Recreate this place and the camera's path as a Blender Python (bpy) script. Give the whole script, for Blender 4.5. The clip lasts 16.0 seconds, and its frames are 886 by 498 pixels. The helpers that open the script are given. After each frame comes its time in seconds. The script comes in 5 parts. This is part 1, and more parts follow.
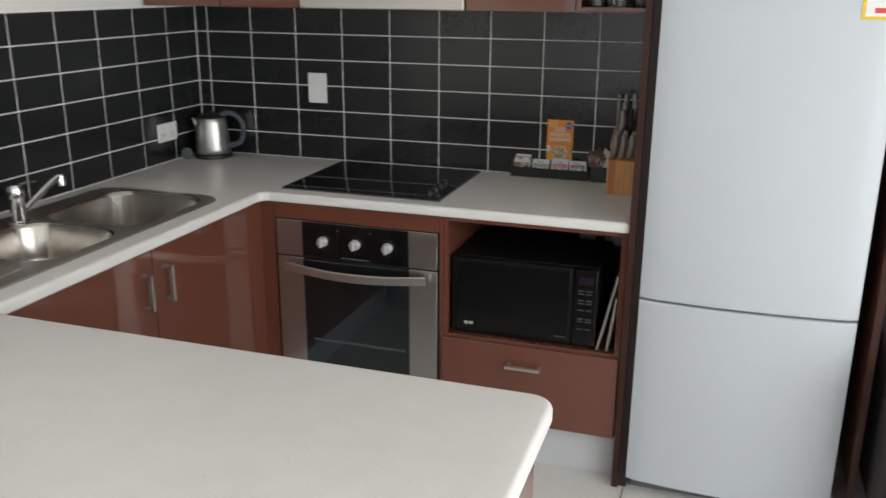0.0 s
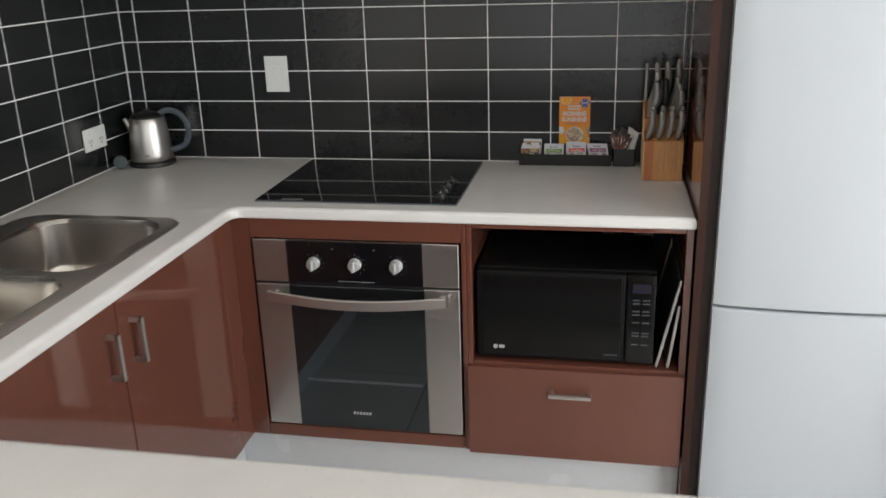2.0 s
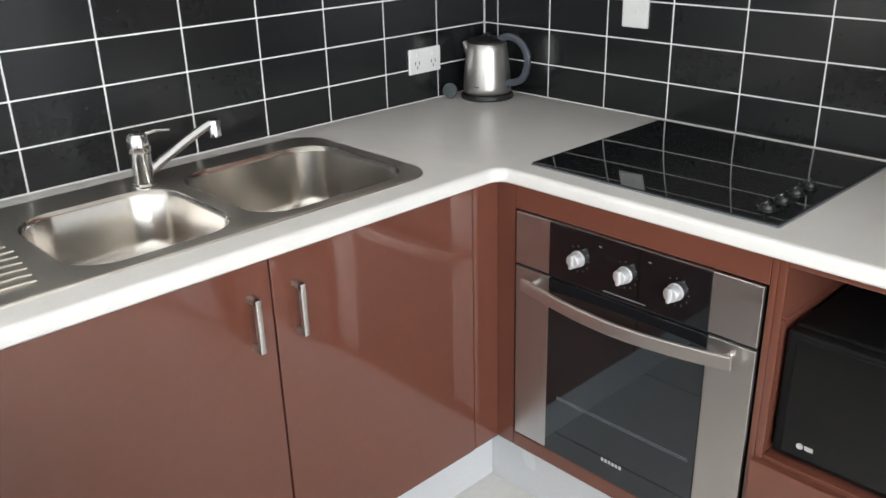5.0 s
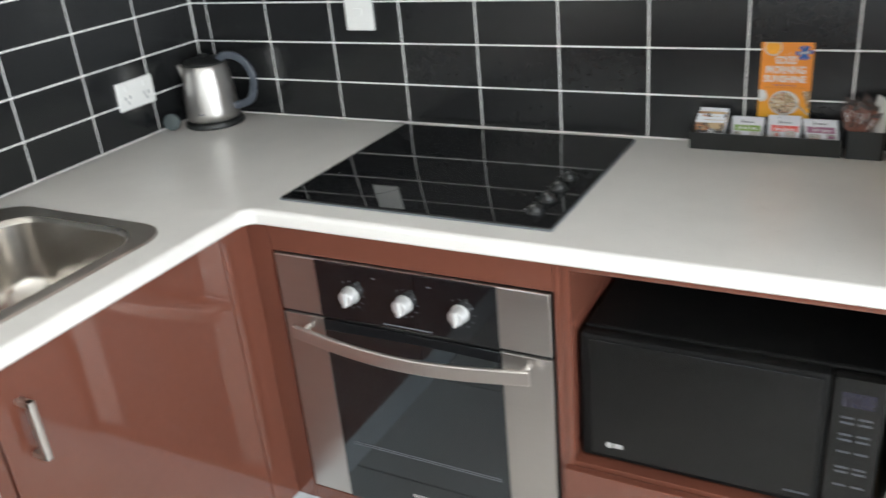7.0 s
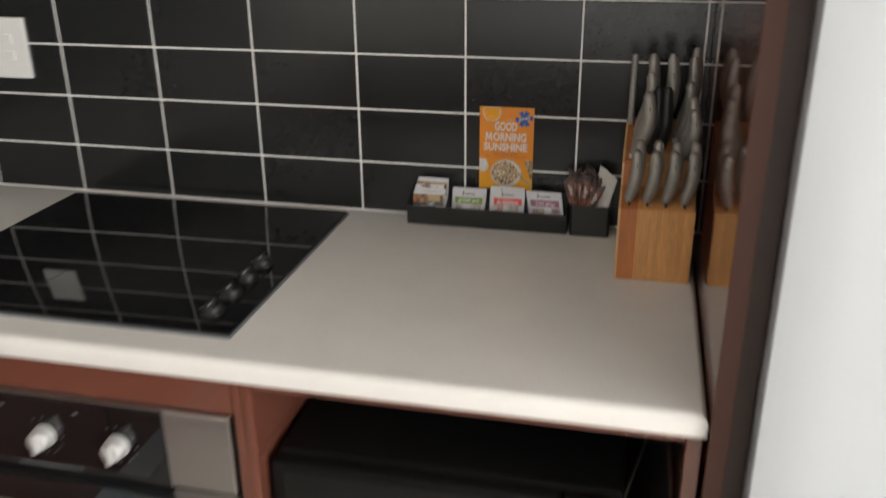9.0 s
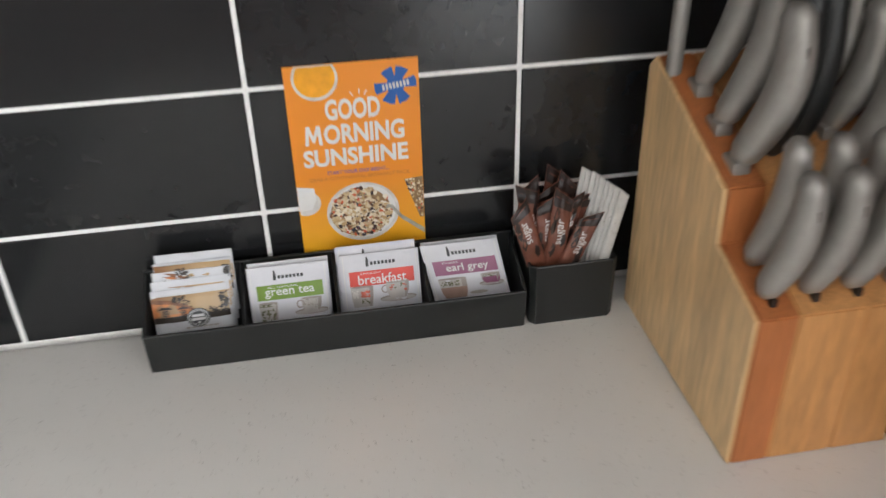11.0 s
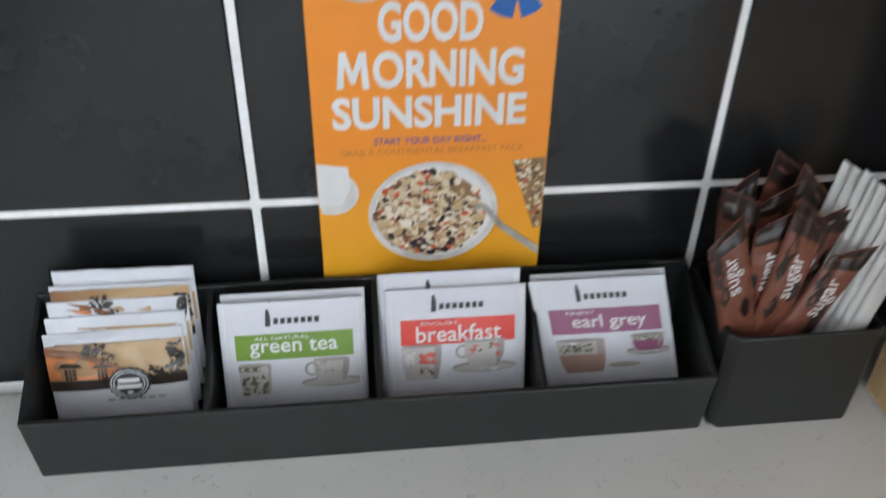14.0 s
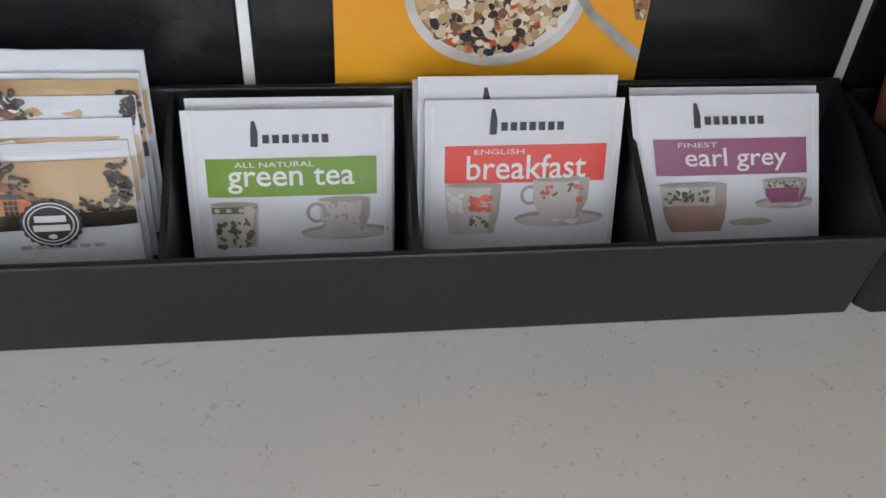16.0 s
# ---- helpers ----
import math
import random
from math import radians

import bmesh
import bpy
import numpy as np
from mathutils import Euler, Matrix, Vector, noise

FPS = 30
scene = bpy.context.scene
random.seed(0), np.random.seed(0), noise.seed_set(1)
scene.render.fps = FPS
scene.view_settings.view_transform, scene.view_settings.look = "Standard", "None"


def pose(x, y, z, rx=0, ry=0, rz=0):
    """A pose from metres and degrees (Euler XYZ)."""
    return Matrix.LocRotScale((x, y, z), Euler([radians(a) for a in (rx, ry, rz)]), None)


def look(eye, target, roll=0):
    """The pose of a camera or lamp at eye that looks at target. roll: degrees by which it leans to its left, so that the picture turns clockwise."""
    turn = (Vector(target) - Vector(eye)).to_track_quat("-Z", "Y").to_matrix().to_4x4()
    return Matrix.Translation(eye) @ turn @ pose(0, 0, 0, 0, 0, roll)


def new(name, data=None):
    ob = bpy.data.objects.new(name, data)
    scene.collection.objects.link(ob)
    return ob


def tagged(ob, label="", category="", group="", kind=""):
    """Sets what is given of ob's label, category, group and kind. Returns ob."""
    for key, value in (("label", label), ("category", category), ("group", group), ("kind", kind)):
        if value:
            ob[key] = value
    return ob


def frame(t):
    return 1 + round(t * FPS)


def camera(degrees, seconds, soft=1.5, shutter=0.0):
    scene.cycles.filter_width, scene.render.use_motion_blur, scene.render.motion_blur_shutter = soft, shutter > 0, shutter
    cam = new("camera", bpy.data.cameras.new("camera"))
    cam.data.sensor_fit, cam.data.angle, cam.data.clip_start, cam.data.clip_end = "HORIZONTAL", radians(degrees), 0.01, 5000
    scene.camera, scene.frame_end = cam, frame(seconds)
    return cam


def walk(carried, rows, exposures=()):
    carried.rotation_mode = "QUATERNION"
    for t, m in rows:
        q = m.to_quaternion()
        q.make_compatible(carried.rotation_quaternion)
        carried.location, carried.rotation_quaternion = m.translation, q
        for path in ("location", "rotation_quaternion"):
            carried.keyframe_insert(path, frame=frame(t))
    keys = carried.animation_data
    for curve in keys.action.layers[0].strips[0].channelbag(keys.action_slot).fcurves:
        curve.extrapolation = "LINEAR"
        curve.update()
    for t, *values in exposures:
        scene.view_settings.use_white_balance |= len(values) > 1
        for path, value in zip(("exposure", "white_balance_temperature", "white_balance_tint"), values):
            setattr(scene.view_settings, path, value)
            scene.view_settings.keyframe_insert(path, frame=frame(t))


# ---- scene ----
cam = camera(54.1, 16.0, shutter=0.6)
PATH = [
    (0, (2.059, -3.175, 1.585), (1.465, -1.358, 0.999), 0.4),
    (0.5, (1.934, -3.13, 1.565), (1.478, -1.274, 0.974), 0.8),
    (1, (1.781, -3.035, 1.553), (1.401, -1.167, 0.949), -1.7),
    (1.5, (1.682, -2.953, 1.547), (1.321, -1.093, 0.906), -1.6),
    (2, (1.582, -2.773, 1.548), (1.216, -0.916, 0.901), -1.8),
    (2.5, (1.591, -2.601, 1.529), (1.224, -0.772, 0.808), -1.7),
    (3, (1.731, -2.457, 1.524), (1.256, -0.655, 0.798), -1.4),
    (3.5, (1.858, -2.327, 1.495), (0.884, -0.747, 0.752), -3.6),
    (4, (1.913, -2.138, 1.47), (0.626, -0.811, 0.706), -1.0),
    (4.2, (1.891, -2.094, 1.464), (0.544, -0.819, 0.711), -1.1),
    (6.3, (1.669, -1.819, 1.485), (0.395, -0.498, 0.693), -3.8),
    (6.5, (1.635, -1.806, 1.469), (0.503, -0.353, 0.691), -4.6),
    (7, (1.691, -1.812, 1.498), (0.789, -0.229, 0.671), -5.5),
    (7.5, (1.728, -1.827, 1.483), (0.999, -0.161, 0.65), -2.1),
    (8, (1.759, -1.841, 1.478), (1.167, -0.123, 0.643), -2.6),
    (8.5, (1.755, -1.77, 1.474), (1.305, 0.001, 0.662), -0.8),
    (9, (1.704, -1.496, 1.455), (1.286, 0.306, 0.696), -0.5),
    (9.5, (1.66, -1.191, 1.449), (1.253, 0.62, 0.704), -1.1),
    (9.7, (1.591, -1.106, 1.447), (1.286, 0.717, 0.678), -1.1),
    (11.8, (1.432, -0.39, 1.229), (1.779, 1.19, 0.053), -1.9),
    (12, (1.436, -0.363, 1.217), (1.709, 1.228, 0.037), -2.2),
    (12.5, (1.442, -0.332, 1.211), (1.661, 1.292, 0.066), -0.4),
    (13, (1.446, -0.334, 1.22), (1.664, 1.29, 0.072), 0.1),
    (13.5, (1.449, -0.335, 1.218), (1.664, 1.29, 0.071), 0.7),
    (14, (1.442, -0.317, 1.194), (1.64, 1.289, 0.018), 1.2),
    (14.5, (1.426, -0.302, 1.137), (1.634, 1.301, -0.041), 2.3),
    (15, (1.426, -0.276, 1.118), (1.662, 1.281, -0.116), 3.2),
    (15.5, (1.422, -0.26, 1.098), (1.669, 1.282, -0.151), 3.7),
    (16, (1.426, -0.248, 1.093), (1.666, 1.256, -0.203), 3.9),
]
walk(cam, [(t, look(eye, target, roll)) for t, eye, target, roll in PATH],
     exposures=[(0, -0.80, 6700, 11), (1.0, -0.75, 6700, 11), (2.0, -0.54, 6750, 12), (3.0, -0.38, 6800, 12), (3.5, -0.13, 6950, 12), (4.2, 0.05, 6700, 12), (6.5, 0.24, 6450, 9), (7.0, 0.30, 6450, 9), (7.5, 0.11, 6600, 9),
                (8.0, -0.16, 6650, 9), (8.5, -0.28, 6950, 12), (9.0, -0.24, 7200, 14), (9.5, 0.32, 7500, 15), (12.0, 0.70, 6050, 12), (12.5, 0.58, 6150, 12), (13.5, 0.64, 6150, 12), (14.1, 0.74, 5950, 10), (15.0, 0.70, 6050, 11), (16.0, 0.64, 6150, 13)])

# ---------------------------------------------------------------- light
ZC = 0.895            # top of the worktop
XL = -0.055           # left wall
XR, YF, HC = 4.4, -6.2, 2.45

world = bpy.data.worlds.new("sky")
scene.world = world
world.use_nodes = True
wn = world.node_tree
sky = wn.nodes.new("ShaderNodeTexSky")
sky.sky_type = "NISHITA"
sky.sun_disc = False
sky.sun_elevation, sky.sun_rotation = radians(50), radians(120)
wn.links.new(sky.outputs[0], wn.nodes["Background"].inputs[0])
wn.nodes["Background"].inputs[1].default_value = 0.12

sun = new("sun", bpy.data.lights.new("sun", "SUN"))
sun.data.energy, sun.data.angle, sun.data.color = 2.5, radians(0.5), (1, 0.95, 0.88)
sun.matrix_world = look((0, 0, 10), (-6, 3.5, 1.8))

for eye, target, wide, power in (((XR - 0.02, -3.25, 1.13), (0, -3.25, 1.0), 4.0, 182), ((2.25, YF + 0.02, 1.13), (2.25, 0, 1.0), 3.6, 42)):
    day = new("window_daylight", bpy.data.lights.new("window_daylight", "AREA"))
    day.data.shape, day.data.size, day.data.size_y = "RECTANGLE", wide, 2.05
    day.data.energy, day.data.color = power, (0.90, 0.96, 1.0)
    day.matrix_world = look(eye, target)


# ---------------------------------------------------------------- materials
def node_mat(name):
    m = bpy.data.materials.new(name)
    m.use_nodes = True
    return m, m.node_tree.nodes, m.node_tree.links, m.node_tree.nodes["Principled BSDF"]


def surface(name, color, rough=0.5, metal=0.0, vary=0.12, scale=9.0, fine=120.0, bump=0.05, coat=0.0,
            stretch=(1, 1, 1), spec=0.5, rvary=0.15, trans=0.0, per_object=0.0):
    """A base colour broken at two scales, with a rough break-up and a fine relief."""
    m, n, l, b = node_mat(name)
    tc, mp = n.new("ShaderNodeTexCoord"), n.new("ShaderNodeMapping")
    mp.inputs["Scale"].default_value = stretch
    l.new(tc.outputs["Object"], mp.inputs[0])
    big, small = n.new("ShaderNodeTexNoise"), n.new("ShaderNodeTexNoise")
    big.inputs["Scale"].default_value, big.inputs["Detail"].default_value = scale, 4
    small.inputs["Scale"].default_value, small.inputs["Detail"].default_value = fine, 3
    for t in (big, small):
        l.new(mp.outputs[0], t.inputs["Vector"])
    add = n.new("ShaderNodeMath")
    add.operation = "ADD"
    l.new(big.outputs[0], add.inputs[0])
    l.new(small.outputs[0], add.inputs[1])
    if per_object:
        oi, mul, add2 = n.new("ShaderNodeObjectInfo"), n.new("ShaderNodeMath"), n.new("ShaderNodeMath")
        mul.operation, add2.operation = "MULTIPLY_ADD", "ADD"
        mul.inputs[1].default_value, mul.inputs[2].default_value = per_object, -per_object / 2
        l.new(oi.outputs["Random"], mul.inputs[0])
        l.new(mul.outputs[0], add2.inputs[0])
        l.new(add.outputs[0], add2.inputs[1])
        add = add2
    ramp = n.new("ShaderNodeMapRange")
    ramp.inputs[1].default_value, ramp.inputs[2].default_value = 0.6, 1.4
    ramp.inputs[3].default_value, ramp.inputs[4].default_value = 1 - vary, 1 + vary
    l.new(add.outputs[0], ramp.inputs[0])
    col = n.new("ShaderNodeMix")
    col.data_type, col.blend_type = "RGBA", "MULTIPLY"
    col.inputs[0].default_value = 1
    col.inputs[6].default_value = (*color, 1)
    l.new(ramp.outputs[0], col.inputs[7])
    l.new(col.outputs[2], b.inputs["Base Color"])
    rr = n.new("ShaderNodeMapRange")
    rr.inputs[1].default_value, rr.inputs[2].default_value = 0.3, 0.7
    rr.inputs[3].default_value, rr.inputs[4].default_value = rough * (1 - rvary), min(1, rough * (1 + rvary))
    l.new(big.outputs[0], rr.inputs[0])
    l.new(rr.outputs[0], b.inputs["Roughness"])
    b.inputs["Metallic"].default_value = metal
    b.inputs["Coat Weight"].default_value = coat
    b.inputs["Coat Roughness"].default_value = 0.04
    b.inputs["Specular IOR Level"].default_value = spec
    b.inputs["Transmission Weight"].default_value = trans
    if bump:
        bp = n.new("ShaderNodeBump")
        bp.inputs["Strength"].default_value, bp.inputs["Distance"].default_value = bump, 0.001
        l.new(small.outputs[0], bp.inputs["Height"])
        l.new(bp.outputs[0], b.inputs["Normal"])
    return m


def speckled(name, base, dots, scale, size, rough, amount=1.0):
    """A pale ground with sparse darker flecks."""
    m, n, l, b = node_mat(name)
    tc = n.new("ShaderNodeTexCoord")
    vor, cloud, warp = n.new("ShaderNodeTexVoronoi"), n.new("ShaderNodeTexNoise"), n.new("ShaderNodeTexNoise")
    vor.inputs["Scale"].default_value = scale
    cloud.inputs["Scale"].default_value = 14
    warp.inputs["Scale"].default_value = scale * 0.7
    l.new(tc.outputs["Object"], cloud.inputs["Vector"])
    l.new(tc.outputs["Object"], warp.inputs["Vector"])
    mixv = n.new("ShaderNodeMix")
    mixv.data_type = "VECTOR"
    mixv.inputs[0].default_value = 0.02
    l.new(tc.outputs["Object"], mixv.inputs[4])
    l.new(warp.outputs["Color"], mixv.inputs[5])
    l.new(mixv.outputs[1], vor.inputs["Vector"])
    sep = n.new("ShaderNodeSeparateColor")
    l.new(vor.outputs["Color"], sep.inputs[0])
    keep, near, both = n.new("ShaderNodeMath"), n.new("ShaderNodeMath"), n.new("ShaderNodeMath")
    keep.operation, near.operation, both.operation = "GREATER_THAN", "LESS_THAN", "MULTIPLY"
    keep.inputs[1].default_value, near.inputs[1].default_value = 0.72, size
    l.new(sep.outputs[0], keep.inputs[0])
    l.new(vor.outputs["Distance"], near.inputs[0])
    l.new(keep.outputs[0], both.inputs[0])
    l.new(near.outputs[0], both.inputs[1])
    fade = n.new("ShaderNodeMath")
    fade.operation = "MULTIPLY"
    l.new(both.outputs[0], fade.inputs[0])
    l.new(sep.outputs[1], fade.inputs[1])
    strong = n.new("ShaderNodeMath")
    strong.operation = "MULTIPLY"
    strong.inputs[1].default_value = amount
    l.new(fade.outputs[0], strong.inputs[0])
    tone = n.new("ShaderNodeMix")
    tone.data_type = "RGBA"
    tone.inputs[6].default_value = (*[c * 0.95 for c in base], 1)
    tone.inputs[7].default_value = (*[min(1, c * 1.05) for c in base], 1)
    l.new(cloud.outputs[0], tone.inputs[0])
    col = n.new("ShaderNodeMix")
    col.data_type = "RGBA"
    l.new(strong.outputs[0], col.inputs[0])
    l.new(tone.outputs[2], col.inputs[6])
    col.inputs[7].default_value = (*dots, 1)
    l.new(col.outputs[2], b.inputs["Base Color"])
    b.inputs["Roughness"].default_value = rough
    bp = n.new("ShaderNodeBump")
    bp.inputs["Strength"].default_value, bp.inputs["Distance"].default_value = 0.05, 0.0005
    l.new(warp.outputs[0], bp.inputs["Height"])
    l.new(bp.outputs[0], b.inputs["Normal"])
    return m


def clear(name, color=(1, 1, 1), rough=0.0):
    m, n, l, b = node_mat(name)
    b.inputs["Base Color"].default_value = (*color, 1)
    b.inputs["Transmission Weight"].default_value = 1
    b.inputs["Roughness"].default_value = rough
    b.inputs["IOR"].default_value = 1.45
    return m


def islands(name, colors, rough=0.5):
    """Each loose piece takes one of the colours."""
    m, n, l, b = node_mat(name)
    geo, ramp = n.new("ShaderNodeNewGeometry"), n.new("ShaderNodeValToRGB")
    ramp.color_ramp.interpolation = "CONSTANT"
    el = ramp.color_ramp.elements
    while len(el) < len(colors):
        el.new(0.5)
    for i, c in enumerate(colors):
        el[i].position, el[i].color = i / len(colors), (*c, 1)
    l.new(geo.outputs["Random Per Island"], ramp.inputs[0])
    l.new(ramp.outputs[0], b.inputs["Base Color"])
    b.inputs["Roughness"].default_value = rough
    return m


def blended(name, a, c, axis, low, high, rough=0.35):
    """A printed ground that runs from one ink to another."""
    m, n, l, b = node_mat(name)
    tc, sep, mr = n.new("ShaderNodeTexCoord"), n.new("ShaderNodeSeparateXYZ"), n.new("ShaderNodeMapRange")
    no, ad = n.new("ShaderNodeTexNoise"), n.new("ShaderNodeMath")
    no.inputs["Scale"].default_value = 30
    ad.operation = "MULTIPLY_ADD"
    ad.inputs[1].default_value = 0.012
    l.new(tc.outputs["Object"], sep.inputs[0])
    l.new(tc.outputs["Object"], no.inputs["Vector"])
    l.new(no.outputs[0], ad.inputs[0])
    l.new(sep.outputs[axis], ad.inputs[2])
    mr.inputs[1].default_value, mr.inputs[2].default_value = low, high
    l.new(ad.outputs[0], mr.inputs[0])
    mx = n.new("ShaderNodeMix")
    mx.data_type = "RGBA"
    mx.inputs[6].default_value, mx.inputs[7].default_value = (*a, 1), (*c, 1)
    l.new(mr.outputs[0], mx.inputs[0])
    l.new(mx.outputs[2], b.inputs["Base Color"])
    b.inputs["Roughness"].default_value = rough
    return m


TILE = surface("black_glazed_tile", (0.0138, 0.0143, 0.0152), 0.21, vary=0.05, scale=3, fine=60, bump=0.0, per_object=0.6, rvary=0.03)
GROUT = surface("white_grout", (0.84, 0.83, 0.81), 0.85, vary=0.1, scale=25, fine=400, bump=0.3)
PAINT = surface("white_wall_paint", (0.78, 0.76, 0.72), 0.7, vary=0.04, scale=3, fine=250, bump=0.12)
CEIL = surface("ceiling_paint", (0.8, 0.79, 0.77), 0.8, vary=0.03, scale=3, fine=250, bump=0.1)
LAM = speckled("speckled_white_laminate", (0.765, 0.748, 0.718), (0.34, 0.32, 0.29), 260, 0.26, 0.30, 0.5)
BROWN = surface("gloss_brown_board", (0.150, 0.052, 0.034), 0.06, vary=0.05, scale=4, fine=60, bump=0.004, coat=0.45)
EDGE = surface("brown_edge_strip", (0.052, 0.024, 0.018), 0.5, vary=0.1, scale=8, fine=90, bump=0.03, spec=0.15)
# shade of the gap beside the fridge, put into a dark brown
GAPSHADE = surface("gap_shade_brown", (0.040, 0.026, 0.022), 0.5, vary=0.1, scale=8, fine=90, bump=0.03, spec=0.3)
DARKIN = surface("dark_carcass", (0.02, 0.014, 0.012), 0.5, vary=0.1)
KICK = surface("white_kickboard", (0.60, 0.61, 0.62), 0.24, vary=0.05, scale=5, bump=0.02)
FTILE = surface("cream_floor_tile", (0.76, 0.74, 0.70), 0.18, vary=0.06, scale=5, fine=60, bump=0.03, per_object=0.35)
FGROUT = surface("grey_floor_grout", (0.36, 0.34, 0.31), 0.85, vary=0.12, scale=30, bump=0.2)
STEEL = surface("brushed_steel", (0.56, 0.54, 0.52), 0.34, 1.0, vary=0.03, scale=5, fine=40, stretch=(1, 1, 40), bump=0.006)
STEELH = surface("brushed_steel_level", (0.62, 0.58, 0.55), 0.40, 1.0, vary=0.03, scale=5, fine=40, stretch=(1, 40, 40), bump=0.006)
SATIN = surface("satin_handle_metal", (0.60, 0.57, 0.53), 0.36, 0.9, vary=0.05, scale=12, bump=0.01)
SINKM = surface("sink_steel", (0.62, 0.585, 0.54), 0.22, 1.0, vary=0.06, scale=7, fine=90, bump=0.02, rvary=0.06)
SINKRIM = surface("sink_rim_steel", (0.68, 0.64, 0.58), 0.33, 1.0, vary=0.05, scale=7, fine=90, bump=0.02, rvary=0.06)
CHROME = surface("chrome", (0.72, 0.72, 0.73), 0.08, 1.0, vary=0.04, bump=0)
BLKGLASS = surface("black_glass", (0.006, 0.006, 0.007), 0.03, vary=0.1, scale=4, bump=0.0, spec=0.6, rvary=0.3)
OVENGLASS = surface("coated_oven_glass", (0.010, 0.010, 0.011), 0.03, vary=0.1, scale=4, bump=0.0, spec=1.0, rvary=0.05)
OVENGLASS.node_tree.nodes["Principled BSDF"].inputs["Specular Tint"].default_value = (0.78, 0.92, 1.0, 1)
BLKPL = surface("black_plastic", (0.0130, 0.0140, 0.0136), 0.40, vary=0.15, scale=20, fine=500, bump=0.06)
MICRO = surface("black_enamel", (0.006, 0.006, 0.006), 0.5, vary=0.2, scale=10, bump=0.02, spec=0.12)
GREYPL = surface("grey_plastic", (0.16, 0.17, 0.19), 0.4, vary=0.1, scale=20, bump=0.03)
DIMPL = surface("dim_grey_print", (0.05, 0.055, 0.065), 0.5, vary=0.1, bump=0)
DIMNAVY = surface("dim_blue_display", (0.012, 0.011, 0.022), 0.2, vary=0.1, bump=0)
RINGM = surface("ring_print", (0.012, 0.012, 0.013), 0.12, vary=0.1, bump=0)
NEARBLK = surface("dark_window_glass", (0.006, 0.006, 0.006), 0.10, vary=0.1, bump=0, spec=0.35)
NAVYPL = surface("blue_grey_plastic", (0.062, 0.072, 0.090), 0.3, vary=0.1, bump=0.02)
KNOBM = surface("silver_knob", (0.68, 0.68, 0.68), 0.4, 0.6, vary=0.06, bump=0.02)
WHITEPL = surface("white_plastic", (0.80, 0.80, 0.78), 0.3, vary=0.03, bump=0.01)
FRIDGE = surface("fridge_enamel", (0.52, 0.55, 0.58), 0.33, vary=0.02, scale=2, fine=500, bump=0.02, rvary=0.02)
PLUGM = surface("dark_teal_rubber", (0.045, 0.060, 0.062), 0.5, vary=0.15, scale=40, bump=0.05)
GASKET = surface("grey_gasket", (0.12, 0.12, 0.13), 0.6, vary=0.1)
# near-black colour in place of shade round the fridge
SHADE = surface("gap_shade_grey", (0.03, 0.03, 0.034), 0.5, vary=0.1)
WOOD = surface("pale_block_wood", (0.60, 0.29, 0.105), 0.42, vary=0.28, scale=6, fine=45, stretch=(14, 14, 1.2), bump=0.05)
# paler side grain, with light from the left put into its colour too
LITSIDEWOOD = surface("lit_pale_side_wood", (0.74, 0.50, 0.26), 0.45, vary=0.30, scale=5, fine=30, stretch=(10, 10, 1.0), bump=0.05)
CHINA = surface("china_print", (0.47, 0.44, 0.42), 0.45, vary=0.18, scale=70, bump=0)
CHINASH = surface("china_shade_print", (0.33, 0.29, 0.27), 0.45, vary=0.2, scale=70, bump=0)
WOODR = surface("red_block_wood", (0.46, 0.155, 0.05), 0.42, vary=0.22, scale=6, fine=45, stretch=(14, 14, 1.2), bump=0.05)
HANDLE = surface("satin_handle_steel", (0.34, 0.325, 0.30), 0.45, 0.45, vary=0.1, scale=30, bump=0.02)
PAPER = surface("white_sachet_paper", (0.63, 0.63, 0.67), 0.42, vary=0.04, scale=35, fine=180, bump=0.12)
PAPERF = surface("glossy_sachet_film", (0.62, 0.63, 0.66), 0.22, vary=0.06, scale=35, fine=120, bump=0.16)
STICKW = surface("white_stick_paper", (0.58, 0.57, 0.55), 0.5, vary=0.1, scale=45, fine=200, bump=0.2)
STICKB = surface("brown_stick_paper", (0.165, 0.057, 0.035), 0.34, vary=0.22, scale=45, fine=160, bump=0.2)
STICKD = surface("dark_brown_ink", (0.018, 0.009, 0.007), 0.32, vary=0.2, scale=50, bump=0.15)
DARKINK = surface("dark_grey_ink", (0.03, 0.03, 0.034), 0.5, vary=0.05, bump=0)
WHITEINK = surface("white_ink", (0.70, 0.69, 0.68), 0.45, vary=0.05, scale=60, bump=0)
GREENINK = surface("green_ink", (0.155, 0.27, 0.022), 0.4, vary=0.06, scale=40, bump=0.03)
REDINK = surface("red_ink", (0.68, 0.055, 0.035), 0.4, vary=0.05, scale=40, bump=0.03)
PURPLE = surface("purple_ink", (0.27, 0.085, 0.165), 0.4, vary=0.06, scale=40, bump=0.03)
BLUEINK = surface("blue_ink", (0.006, 0.095, 0.36), 0.4, vary=0.06, scale=60, bump=0)
NAVYINK = surface("violet_blue_ink", (0.10, 0.075, 0.30), 0.4, vary=0.05, bump=0)
RUSTINK = surface("rust_ink", (0.50, 0.17, 0.03), 0.4, vary=0.05, bump=0)
ORANGE = blended("orange_card", (0.77, 0.44, 0.014), (0.80, 0.262, 0.016), 2, 0.03, 0.13)
JUICE = surface("juice_print", (0.84, 0.36, 0.008), 0.35, vary=0.2, scale=40, bump=0)
